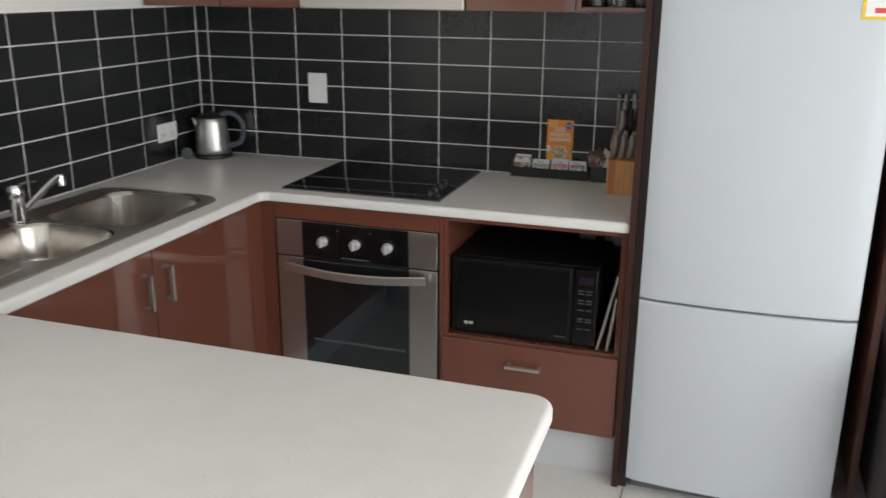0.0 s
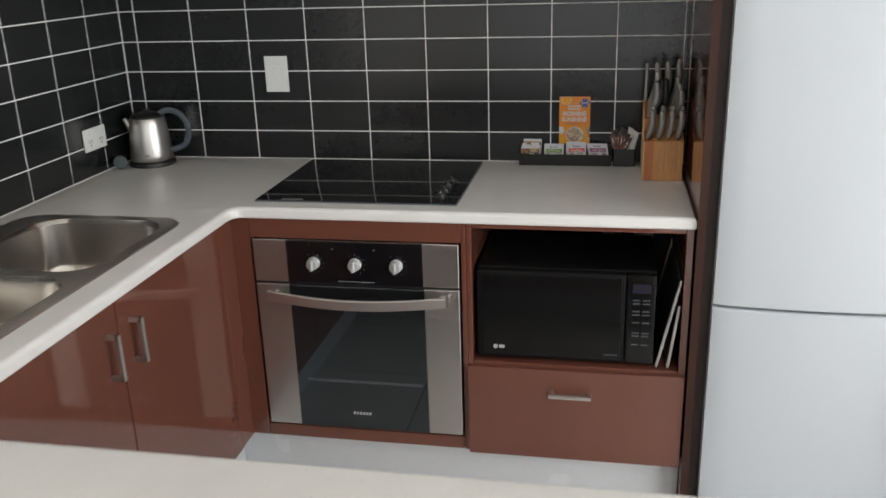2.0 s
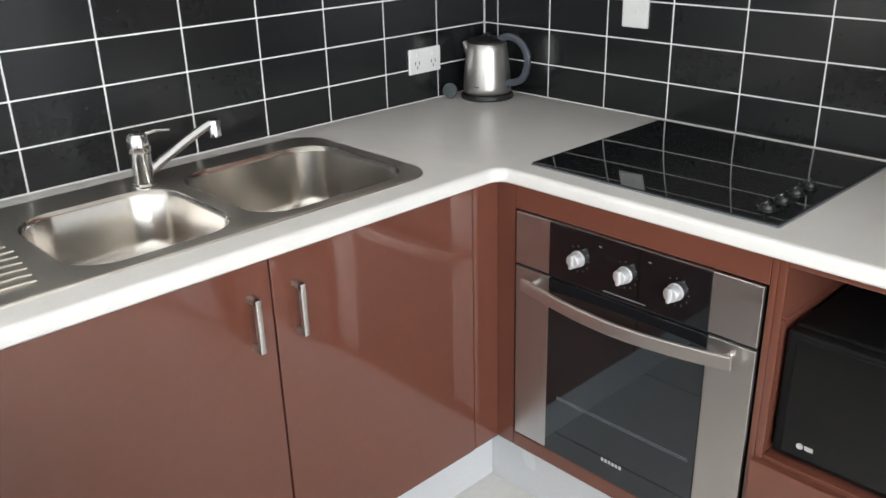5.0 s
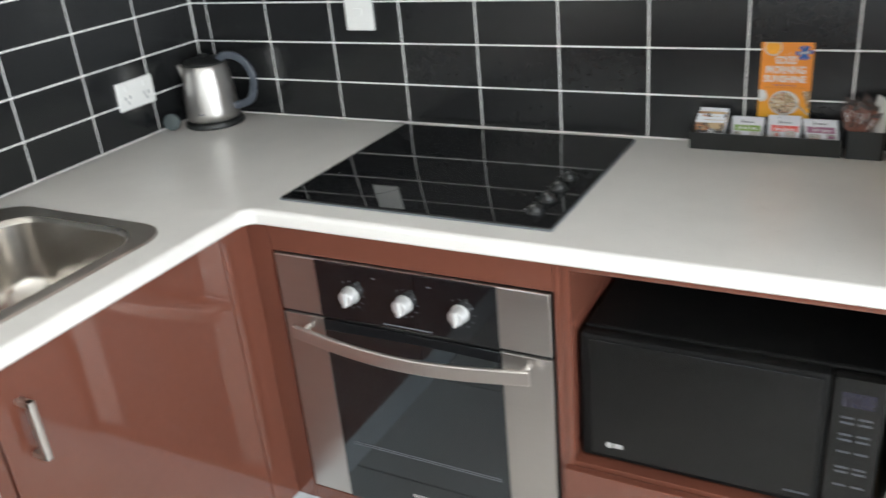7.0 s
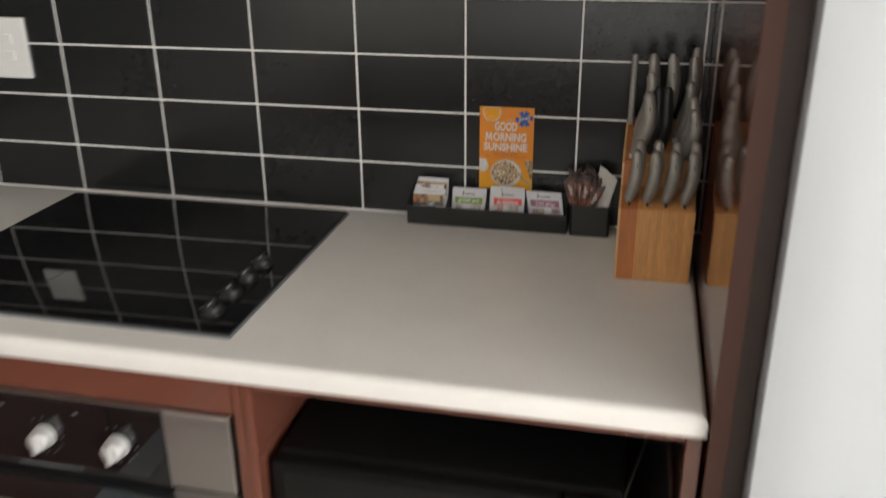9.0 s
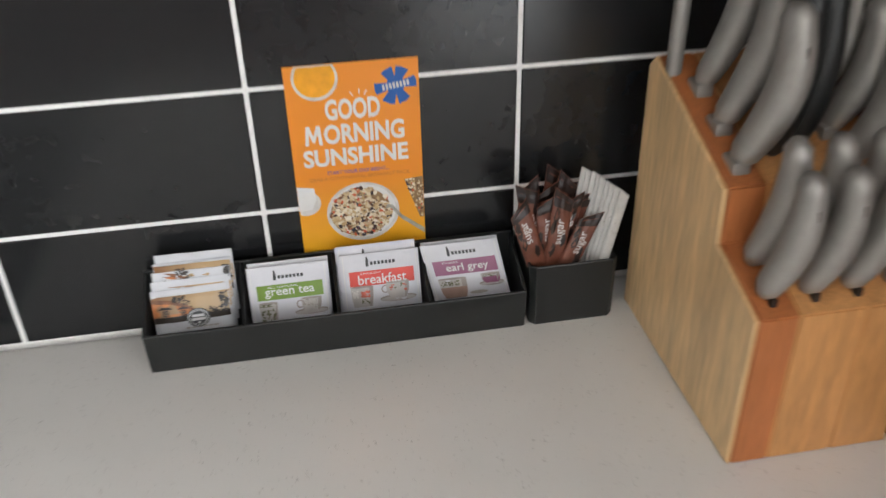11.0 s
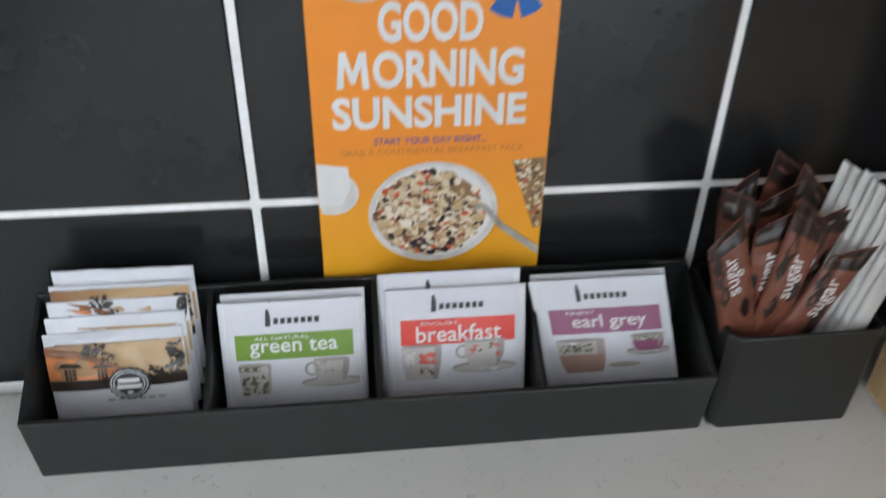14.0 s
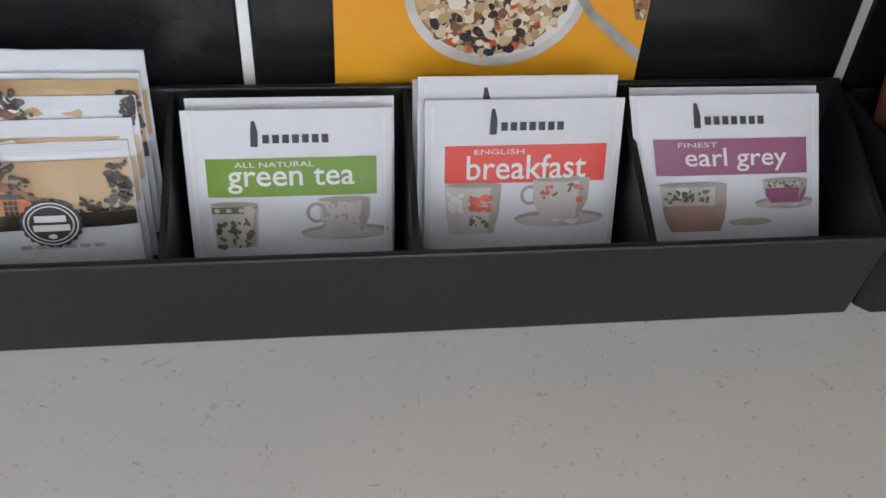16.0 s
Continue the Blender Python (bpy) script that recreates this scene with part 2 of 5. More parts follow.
PALEPR = surface("pale_china_print", (0.60, 0.57, 0.54), 0.45, vary=0.2, scale=90, bump=0)
GREYPR = surface("grey_china_print", (0.34, 0.32, 0.28), 0.45, vary=0.3, scale=120, bump=0)
ROSEPR = surface("rose_print", (0.56, 0.13, 0.09), 0.45, vary=0.35, scale=160, bump=0)
TEAPR = surface("milk_tea_print", (0.33, 0.21, 0.17), 0.45, vary=0.2, scale=90, bump=0)
LEAFPR = surface("leaf_print", (0.13, 0.13, 0.065), 0.45, vary=0.4, scale=160, bump=0)
SUNSET = blended("sunset_print", (0.24, 0.115, 0.05), (0.46, 0.31, 0.16), 0, -0.020, 0.010, 0.2)
HOUSEPR = surface("house_print", (0.47, 0.165, 0.055), 0.2, vary=0.4, scale=90, bump=0)
ROOFTILE = surface("brown_scene_print", (0.20, 0.085, 0.04), 0.22, vary=0.4, scale=120, bump=0)
NUTPR = surface("brown_oat_print", (0.25, 0.145, 0.065), 0.4, vary=0.4, scale=200, bump=0)
ROOFPR = surface("dark_scene_print", (0.035, 0.027, 0.022), 0.22, vary=0.5, scale=110, bump=0)
OATS = islands("muesli_print", [(0.56, 0.42, 0.25), (0.70, 0.60, 0.44), (0.46, 0.30, 0.14), (0.62, 0.50, 0.33), (0.20, 0.085, 0.035), (0.74, 0.66, 0.52), (0.56, 0.42, 0.24),
                                (0.76, 0.69, 0.58), (0.03, 0.014, 0.016), (0.52, 0.36, 0.18), (0.020, 0.022, 0.045), (0.56, 0.085, 0.025), (0.66, 0.55, 0.38), (0.06, 0.025, 0.016), (0.68, 0.57, 0.40)])
YELLOW = surface("yellow_sticker", (0.80, 0.52, 0.02), 0.35, vary=0.04, bump=0)
GLASS = clear("window_glass")
TUMBLER = clear("drinking_glass", (0.95, 0.98, 0.97))
CONCRETE = surface("outside_paving", (0.34, 0.32, 0.29), 0.8, vary=0.15, scale=1.5, fine=30, bump=0.3)
ALU = surface("window_aluminium", (0.55, 0.55, 0.55), 0.4, 0.6, vary=0.05, bump=0.02)
SOFA = surface("grey_brown_upholstery", (0.055, 0.046, 0.047), 0.75, vary=0.18, scale=14, fine=420, bump=0.35)
CONSOLE = surface("dark_stained_wood", (0.035, 0.020, 0.015), 0.35, vary=0.2, scale=5, fine=40, stretch=(1, 1, 12), bump=0.05)


# ---------------------------------------------------------------- mesh helpers
def bx(x0, x1, y0, y1, z0, z1, bev=0.0015, seg=2):
    bm = bmesh.new()
    m = Matrix.Translation(((x0 + x1) / 2, (y0 + y1) / 2, (z0 + z1) / 2)) @ Matrix.Diagonal((x1 - x0, y1 - y0, z1 - z0, 1))
    bmesh.ops.create_cube(bm, size=1, matrix=m)
    if bev:
        b = min(bev, 0.45 * min(x1 - x0, y1 - y0, z1 - z0))
        bmesh.ops.bevel(bm, geom=bm.edges[:], offset=b, segments=seg, profile=0.5, affect="EDGES")
    return bm


def joined(*bms):
    out = bmesh.new()
    for b in bms:
        me = bpy.data.meshes.new("joining")
        b.to_mesh(me)
        out.from_mesh(me)
        bpy.data.meshes.remove(me)
        b.free()
    return out


def moved(bm, m):
    bmesh.ops.transform(bm, matrix=m, verts=bm.verts[:])
    return bm


def lathe(profile, n=32, at=(0, 0, 0)):
    """A turned body from (radius, height) pairs."""
    bm = bmesh.new()
    rings = []
    for r, z in profile:
        if r < 1e-6:
            rings.append([bm.verts.new((at[0], at[1], at[2] + z))])
        else:
            rings.append([bm.verts.new((at[0] + r * math.cos(2 * math.pi * i / n), at[1] + r * math.sin(2 * math.pi * i / n), at[2] + z)) for i in range(n)])
    for a, b in zip(rings, rings[1:]):
        for i in range(n):
            j = (i + 1) % n
            if len(a) == 1 and len(b) > 1:
                bm.faces.new((a[0], b[i], b[j]))
            elif len(b) == 1 and len(a) > 1:
                bm.faces.new((a[i], a[j], b[0]))
            elif len(a) > 1:
                bm.faces.new((a[i], a[j], b[j], b[i]))
    return bm


def sweep(points, section, up=(0, 0, 1), scales=None):
    """Carries a closed section (u sideways, v up) along points, capped at both ends."""
    bm = bmesh.new()
    pts = [Vector(p) for p in points]
    rings = []
    for i, p in enumerate(pts):
        d = (pts[min(i + 1, len(pts) - 1)] - pts[max(i - 1, 0)]).normalized()
        side = d.cross(Vector(up))
        side = side.normalized() if side.length > 1e-4 else Vector((1, 0, 0))
        top = side.cross(d)
        k = scales[i] if scales else 1
        rings.append([bm.verts.new(p + side * u * k + top * v * k) for u, v in section])
    n = len(section)
    for a, b in zip(rings, rings[1:]):
        for i in range(n):
            bm.faces.new((a[i], a[(i + 1) % n], b[(i + 1) % n], b[i]))
    bm.faces.new(rings[0][::-1])
    bm.faces.new(rings[-1])
    bmesh.ops.recalc_face_normals(bm, faces=bm.faces[:])
    return bm


def rounded(w, h, r, n=5):
    """A rounded rectangle outline, centred, anticlockwise."""
    out = []
    for cx, cy, a in ((w / 2 - r, h / 2 - r, 0), (-w / 2 + r, h / 2 - r, 90), (-w / 2 + r, -h / 2 + r, 180), (w / 2 - r, -h / 2 + r, 270)):
        out += [(cx + r * math.cos(radians(a + 90 * i / n)), cy + r * math.sin(radians(a + 90 * i / n))) for i in range(n + 1)]
    return out


def circle(r, n=16):
    return [(r * math.cos(2 * math.pi * i / n), r * math.sin(2 * math.pi * i / n)) for i in range(n)]


def inset(outline, d):
    """The outline moved inwards by d (anticlockwise outline)."""
    out, n = [], len(outline)
    for i in range(n):
        a, b, c = Vector(outline[i - 1]), Vector(outline[i]), Vector(outline[(i + 1) % n])
        e, f = (b - a).normalized(), (c - b).normalized()
        n1, n2 = Vector((-e.y, e.x)), Vector((-f.y, f.x))
        m = n1 + n2
        m = m / max(m.length_squared / 2, 0.2)
        out.append(tuple(b + m * d))
    return out


def plate(outline, z0, z1, r=0.004, holes=(), seg=4, low=0.0):
    """A flat board with a rounded upper rim, and holes right through it."""
    bm = bmesh.new()
    steps = [(0, z0 + low)] if not low else [(low, z0), (0, z0 + low)]
    steps += [(r * (1 - math.cos(a)), z1 - r + r * math.sin(a)) for a in [math.pi / 2 * i / seg for i in range(seg + 1)]]
    rings = [[bm.verts.new((x, y, z)) for x, y in (inset(outline, d) if d else outline)] for d, z in steps]
    for a, b in zip(rings, rings[1:]):
        for i in range(len(a)):
            j = (i + 1) % len(a)
            bm.faces.new((a[i], a[j], b[j], b[i]))
    top, bottom = list(rings[-1]), list(rings[0])
    hole_rings = [([bm.verts.new((x, y, z1)) for x, y in h], [bm.verts.new((x, y, z0)) for x, y in h]) for h in holes]
    for a, b in hole_rings:
        for i in range(len(a)):
            j = (i + 1) % len(a)
            bm.faces.new((a[i], a[j], b[j], b[i]))
    bm.edges.ensure_lookup_table()
    for loops in ([top] + [h[0] for h in hole_rings], [bottom] + [h[1] for h in hole_rings]):
        edges = []
        for ring in loops:
            for i in range(len(ring)):
                a, b = ring[i], ring[(i + 1) % len(ring)]
                edges.append(bm.edges.get((a, b)) or bm.edges.new((a, b)))
        bmesh.ops.triangle_fill(bm, use_beauty=True, use_dissolve=False, edges=edges)
    bmesh.ops.recalc_face_normals(bm, faces=bm.faces[:])
    return bm


def flat(outline, grid=0):
    bm = bmesh.new()
    bm.faces.new([bm.verts.new((x, y, 0)) for x, y in outline])
    if grid:
        bmesh.ops.subdivide_edges(bm, edges=bm.edges[:], cuts=grid, use_grid_fill=True)
    return bm


def sheet(u0, u1, v0, v1, n=8, m=8):
    bm = bmesh.new()
    g = [[bm.verts.new((u0 + (u1 - u0) * i / n, v0 + (v1 - v0) * j / m, 0)) for i in range(n + 1)] for j in range(m + 1)]
    for j in range(m):
        for i in range(n):
            bm.faces.new((g[j][i], g[j][i + 1], g[j + 1][i + 1], g[j + 1][i]))
    return bm


def letters(text, size, align="CENTER", squeeze=1.0, bold=0.0):
    """Text as a flat mesh in the x-y plane, its base line at y = 0."""
    cu = bpy.data.curves.new("letters", "FONT")
    cu.body, cu.size, cu.align_x, cu.offset, cu.resolution_u = text, size, align, bold, 3
    ob = bpy.data.objects.new("letters", cu)
    scene.collection.objects.link(ob)
    me = bpy.data.meshes.new_from_object(ob.evaluated_get(bpy.context.evaluated_depsgraph_get()))
    bm = bmesh.new()
    bm.from_mesh(me)
    bpy.data.objects.remove(ob)
    bpy.data.curves.remove(cu)
    bpy.data.meshes.remove(me)
    return moved(bm, Matrix.Diagonal((squeeze, 1, 1, 1)))


ORG = {}


def finish(name, bm, mat, at, smooth=35):
    me = bpy.data.meshes.new(name)
    bmesh.ops.translate(bm, verts=bm.verts[:], vec=-Vector(at))
    bm.normal_update()
    lim = radians(smooth)
    for f in bm.faces:
        f.smooth = True
    for e in bm.edges:
        if len(e.link_faces) == 2:
            ang, area = e.calc_face_angle(0), sorted(f.calc_area() for f in e.link_faces)
            e.smooth = ang < lim and not (ang > 0.01 and area[1] > 12 * area[0])
        else:
            e.smooth = False
    bm.to_mesh(me)
    bm.free()
    for m in mat if isinstance(mat, (list, tuple)) else [mat]:
        me.materials.append(m)
    return me


def thing(name, at, label, category, group="", kind=""):
    """An Empty at a thing's base, to carry its parts."""
    ob = new(name)
    ob.empty_display_size = 0.05
    ob.location = at
    ORG[ob.name] = Vector(at)
    return tagged(ob, label, category, group, kind)


def part(name, bm, mat, parent, label="", smooth=35, kind=""):
    """One mesh under a thing or a part; the bmesh is in world metres."""
    ob = new(name, finish(name, bm, mat, ORG[parent.name], smooth))
    ob.parent = parent
    ORG[ob.name] = ORG[parent.name]
    return tagged(ob, label, kind=kind)


def solid(name, bm, mat, at, label, category, group="", kind="", smooth=35):
    """A thing or a piece of the setting that is one mesh."""
    ob = new(name, finish(name, bm, mat, at, smooth))
    ob.location = at
    ORG[ob.name] = Vector(at)
    return tagged(ob, label, category, group, kind)


# ---------------------------------------------------------------- setting
def walls():
    T = 0.12
    solid("ground", bx(-150, 150, -150, 150, -0.5, -0.22, 0), CONCRETE, (0, 0, -0.22), "pale paving outside the window wall", "ground", kind="structure")
    fl = solid("floor", bx(XL - T, XR + T, YF - T, T, -0.2, -0.012, 0), FGROUT, (1.7, -3, -0.012),
               "cream ceramic floor tiles with grey joints", "floor", kind="structure")
    solid("ceiling", bx(XL - T, XR + T, YF - T, T, HC, HC + 0.15, 0), CEIL, (1.7, -3, HC), "plain white painted ceiling", "ceiling", kind="structure")
    back = solid("wall_back", bx(XL - T, XR + T, 0.010, T, -0.012, HC, 0), PAINT, (1.7, 0.05, 0),
                 "white wall with a black tiled splashback above the worktop", "wall", kind="structure")
    left = solid("wall_left", bx(XL - T, XL - 0.010, YF - T, 0.010, -0.012, HC, 0), PAINT, (XL - 0.06, -3, 0),
                 "white wall with a black tiled splashback above the sink", "wall", kind="structure")
    zt = 2.2
    solid("wall_right", joined(bx(XR, XR + T, -1.2, 0.010, -0.012, HC, 0), bx(XR, XR + T, YF - T, -5.3, -0.012, HC, 0), bx(XR, XR + T, -5.3, -1.2, zt, HC, 0)),
          PAINT, (XR, -3, 0), "plain white wall round a wide glazed door", "wall", kind="structure")
    solid("wall_front", joined(bx(XL - 0.010, 0.4, YF - T, YF, -0.012, HC, 0), bx(4.1, XR, YF - T, YF, -0.012, HC, 0), bx(0.4, 4.1, YF - T, YF, zt, HC, 0)),
          PAINT, (1.7, YF, 0), "plain white wall round a glazed door", "wall", kind="structure")

    def glazing(name, n, w, m):
        """n panes across a width w, laid along x and then put in place by m."""
        win = thing(name, (0, 0, 0), "aluminium sliding door with clear glass panes", "window", kind="structure")
        part("window_frame", joined(bx(0, w, -0.03, 0.03, -0.012, 0.05), bx(0, w, -0.03, 0.03, zt - 0.06, zt),
                                    *[bx(max(0, w * i / n - 0.03), min(w, w * i / n + 0.03), -0.03, 0.03, 0.051, zt - 0.061) for i in range(n + 1)]), ALU, win)
        for i in range(n):
            g = part("pane", bx(w * i / n + 0.031, w * (i + 1) / n - 0.031, -0.003, 0.003, 0.051, zt - 0.061, 0), GLASS, win)
            g.visible_shadow = False
        win.matrix_basis = m
    glazing("window_1", 3, 3.7, Matrix.Translation((0.4, YF - 0.06, 0)))
    glazing("window_2", 3, 4.1, Matrix.Translation((XR + 0.06, -1.2, 0)) @ Matrix.Rotation(radians(-90), 4, "Z"))
    return fl, back, left


floor_ob, back_wall, left_wall = walls()


def splashback():
    """The grout beds, into which the tiles are laid at the end of the file."""
    part("grout_bed", bx(XL, 1.81, 0.0012, 0.0098, ZC - 0.03, 1.497, 0), GROUT, back_wall, "white grout between the tiles")
    part("grout_bed", bx(XL - 0.0098, XL - 0.0012, -2.44, 0.0012, ZC - 0.03, 1.497, 0), GROUT, left_wall, "white grout between the tiles")


splashback()


# ---------------------------------------------------------------- kitchen: worktop and base units
def fillet(points, radii, n=6):
    """Rounds the corners of an outline."""
    out, k = [], len(points)
    for i, (p, r) in enumerate(zip(points, radii)):
        a, b, c = Vector(points[i - 1]), Vector(p), Vector(points[(i + 1) % k])
        if not r:
            out.append(tuple(b))
            continue
        u, v = (a - b).normalized(), (c - b).normalized()
        s, e, mid = b + u * r, b + v * r, b + (u + v) * r
        t0, t1 = (s - mid), (e - mid)
        a0, a1 = math.atan2(t0.y, t0.x), math.atan2(t1.y, t1.x)
        d = (a1 - a0 + math.pi) % (2 * math.pi) - math.pi
        out += [(mid.x + r * math.cos(a0 + d * j / n), mid.y + r * math.sin(a0 + d * j / n)) for j in range(n + 1)]
    return out


FX, FY = 0.561, -0.602       # front edges of the worktop
PY0, PY1, PX = -1.800, -2.43, 1.823
SX0, SX1, SY0, SY1 = 0.012, 0.490, -0.725, -1.90
BOWLS = ((0.275, -0.955, 0.37, 0.39), (0.285, -1.345, 0.34, 0.325))   # centre x, y, size x, size y


def worktop():
    pts = [(XL, 0.001), (XL, PY1), (PX, PY1), (PX, PY0), (FX, PY0), (FX, FY), (1.809, FY), (1.809, 0.001)]
    out = fillet(pts, [0, 0, 0.045, 0.045, 0.02, 0.03, 0, 0])
    hole = [(x + (SX0 + SX1) / 2, y + (SY0 + SY1) / 2) for x, y in rounded(SX1 - SX0 - 0.03, SY0 - SY1 - 0.03, 0.06)]
    solid("worktop", plate(out, ZC - 0.032, ZC, 0.012, [hole], seg=5, low=0.004), LAM, (0.3, -0.6, ZC - 0.032),
          "white speckled laminate worktop with a rounded front edge", "worktop")


worktop()


def bar_handle(parent, p0, p1, out, r=0.0055, off=0.026):
    """A flat bar handle on two legs."""
    a, b, o = Vector(p0), Vector(p1), Vector(out)
    d = (b - a).normalized()
    sec = rounded(2 * r, 2 * r, 0.0012, 2)
    bar = sweep([a + o * off - d * r, b + o * off + d * r], sec, up=o)
    legs = [sweep([q, q + o * (off + r * 0.9)], sec, up=d) for q in (a, b)]
    return part("handle", joined(bar, *legs), SATIN, parent, "brushed steel bar handle")


def kick(x0, x1, y0, y1):
    solid("kickboard", bx(x0, x1, y0, y1, 0.0, 0.164), KICK, ((x0 + x1) / 2, (y0 + y1) / 2, 0), "white kickboard under brown base cabinets", "kickboard",
          group="kickboards", kind="structure")


DX, DY = 0.545, -0.585       # faces of the doors
ZT = ZC - 0.034


def sink_unit():
    c = thing("sink_cabinet", (0.25, -1.2, 0), "gloss brown sink cabinet with two doors under the worktop", "cabinet", "base cabinets")
    part("body", joined(bx(XL + 0.005, DX - 0.02, -1.798, -1.780, 0.166, ZT), bx(XL + 0.005, DX - 0.02, -0.668, -0.650, 0.166, ZT),
                        bx(XL + 0.005, DX - 0.02, -1.778, -0.670, 0.166, 0.184), bx(XL + 0.005, XL + 0.02, -1.778, -0.670, 0.186, ZT)), DARKIN, c)
    for a, b, h in ((-1.80, -1.2040, -1.250), (-1.2000, -0.672, -1.153)):
        d = part("door", bx(DX - 0.018, DX, a, b, 0.168, ZT - 0.004), BROWN, c)
        bar_handle(d, (DX, h, 0.697), (DX, h, 0.794), (1, 0, 0))


def corner_fillers():
    c = thing("corner_cabinet", (0.3, -0.4, 0), "gloss brown corner filler panels between two cabinet runs", "cabinet", "base cabinets")
    part("filler", bx(DX - 0.016, DX - 0.002, -0.668, DY - 0.001, 0.168, ZT - 0.002), BROWN, c)
    part("filler", bx(DX - 0.016, 0.594, DY + 0.0005, DY + 0.016, 0.168, ZT - 0.002), BROWN, c)
    part("body", joined(bx(XL + 0.005, 0.50, -0.640, -0.010, 0.166, 0.181), bx(0.52, 0.535, -0.560, -0.012, 0.183, ZT)), DARKIN, c)


def oven_unit():
    c = thing("oven_cabinet", (0.9, -0.3, 0), "gloss brown cabinet housing a built-in oven", "cabinet", "base cabinets")
    part("side_panel", bx(0.584, 0.598, -0.565, -0.012, 0.166, ZT), BROWN, c)
    part("side_panel", bx(1.2, 1.213, DY, -0.012, 0.166, ZT), BROWN, c)
    part("rail", bx(0.596, 1.199, DY, DY + 0.018, 0.803, ZT - 0.002), BROWN, c)
    part("rail", bx(0.596, 1.199, DY, DY + 0.018, 0.168, 0.207), BROWN, c)
    part("shelf", bx(0.600, 1.198, -0.560, -0.015, 0.175, 0.193), DARKIN, c)


def oven():
    o = thing("oven", (0.9, -0.58, 0.21), "built-in stainless steel oven with black glass door", "oven")
    f = DY - 0.006
    part("housing", bx(0.612, 1.188, -0.575, -0.06, 0.212, 0.79), DARKIN, o)
    panel = part("control_panel", bx(0.604, 1.194, f, DY + 0.005, 0.674, 0.800, 0.002), STEEL, o, "brushed steel control panel")
    part("panel_glass", bx(0.703, 1.094, f - 0.003, f + 0.001, 0.6745, 0.7995, 0.001), BLKGLASS, panel, "black control panel centre")
    for x in (0.782, 0.902, 1.020):
        k = lathe([(0, 0.022), (0.0140, 0.022), (0.0160, 0.019), (0.0166, 0.004), (0.0182, 0.003), (0.0182, 0), (0, 0)], 28)
        k = joined(k, bx(-0.004, 0.004, -0.0156, 0.0156, 0.018, 0.029, 0.002))
        moved(k, Matrix.Translation((x, f - 0.0032, 0.735)) @ Matrix.Rotation(radians(90), 4, "X"))
        part("knob", k, KNOBM, panel, "silver oven knob")
        marks = []
        for i in range(9):
            a = radians(-30 + i * 30)
            marks.append(moved(bx(-0.0006, 0.0006, -0.0004, 0.0004, 0.027, 0.0305, 0), Matrix.Translation((x, f - 0.0032, 0.735)) @ Matrix.Rotation(a, 4, "Y")))
        part("dial_mark", joined(*marks), GREYPL, panel, "small white dial marks")
    for a, c, z in ((0.85, 0.955, 0.6815), (0.835, 0.842, 0.777), (0.955, 0.962, 0.777)):
        part("print", bx(a, c, f - 0.0036, f - 0.0028, z, z + 0.0025, 0), GREYPL, panel)
    d = part("door_glass", bx(0.703, 1.094, f - 0.002, DY, 0.2155, 0.6665, 0.001), OVENGLASS, o, "dark reflective oven door glass")
    part("door_side", bx(0.604, 0.7025, f, DY + 0.005, 0.215, 0.667, 0.002), STEEL, o, "brushed steel door side")
    part("door_side", bx(1.0945, 1.194, f, DY + 0.005, 0.215, 0.667, 0.002), STEEL, o, "brushed steel door side")
    part("vent_slot", bx(0.606, 1.192, f + 0.004, DY + 0.006, 0.6675, 0.6735, 0), BLKPL, o)
    part("rack", joined(*[sweep([(0.735, f - 0.0026, z), (1.08, f - 0.0026, z)], circle(0.0008, 6)) for z in (0.367, 0.372)]), GREYPL, o, "faint line of an oven rack")
    pts = []
    for i in range(25):
        s = i / 24
        bow = math.sin(math.pi * s)
        pts.append((0.645 + 0.515 * s, f - 0.026 - 0.024 * bow, 0.640 - 0.010 * bow))
    h = sweep(pts, rounded(0.010, 0.030, 0.003, 3))
    h = joined(h, *[sweep([(x, f + 0.001, 0.640), (x, f - 0.030, 0.640)], circle(0.0065, 12)) for x in (0.662, 1.143)])
    part("handle", h, STEELH, d, "bowed brushed steel handle")
    part("badge", joined(*[bx(0.868 + i * 0.0095, 0.8745 + i * 0.0095, f - 0.0026, f - 0.0016, 0.262, 0.2705, 0) for i in range(6)]), KNOBM, o, "small silver badge shapes")


def microwave_unit():
    c = thing("microwave_cabinet", (1.5, -0.3, 0), "gloss brown cabinet with open microwave niche above a drawer", "cabinet", "base cabinets")
    part("side_panel", bx(1.2135, 1.2285, DY, -0.012, 0.166, ZT), BROWN, c)
    part("side_panel", bx(1.788, 1.807, DY, -0.012, 0.166, ZT), BROWN, c)
    part("rail", bx(1.229, 1.7875, DY + 0.001, DY + 0.02, ZT - 0.014, ZT - 0.001), BROWN, c)
    part("shelf", bx(1.229, 1.7875, DY + 0.001, -0.030, 0.437, 0.455), BROWN, c)
    part("back_panel", bx(1.229, 1.7875, -0.028, -0.012, 0.166, ZT), DARKIN, c)
    d = part("drawer", bx(1.2145, 1.805, DY - 0.018, DY - 0.001, 0.168, 0.447), BROWN, c, "gloss brown drawer front")
    bar_handle(d, (1.448, DY - 0.018, 0.381), (1.552, DY - 0.018, 0.381), (0, -1, 0))


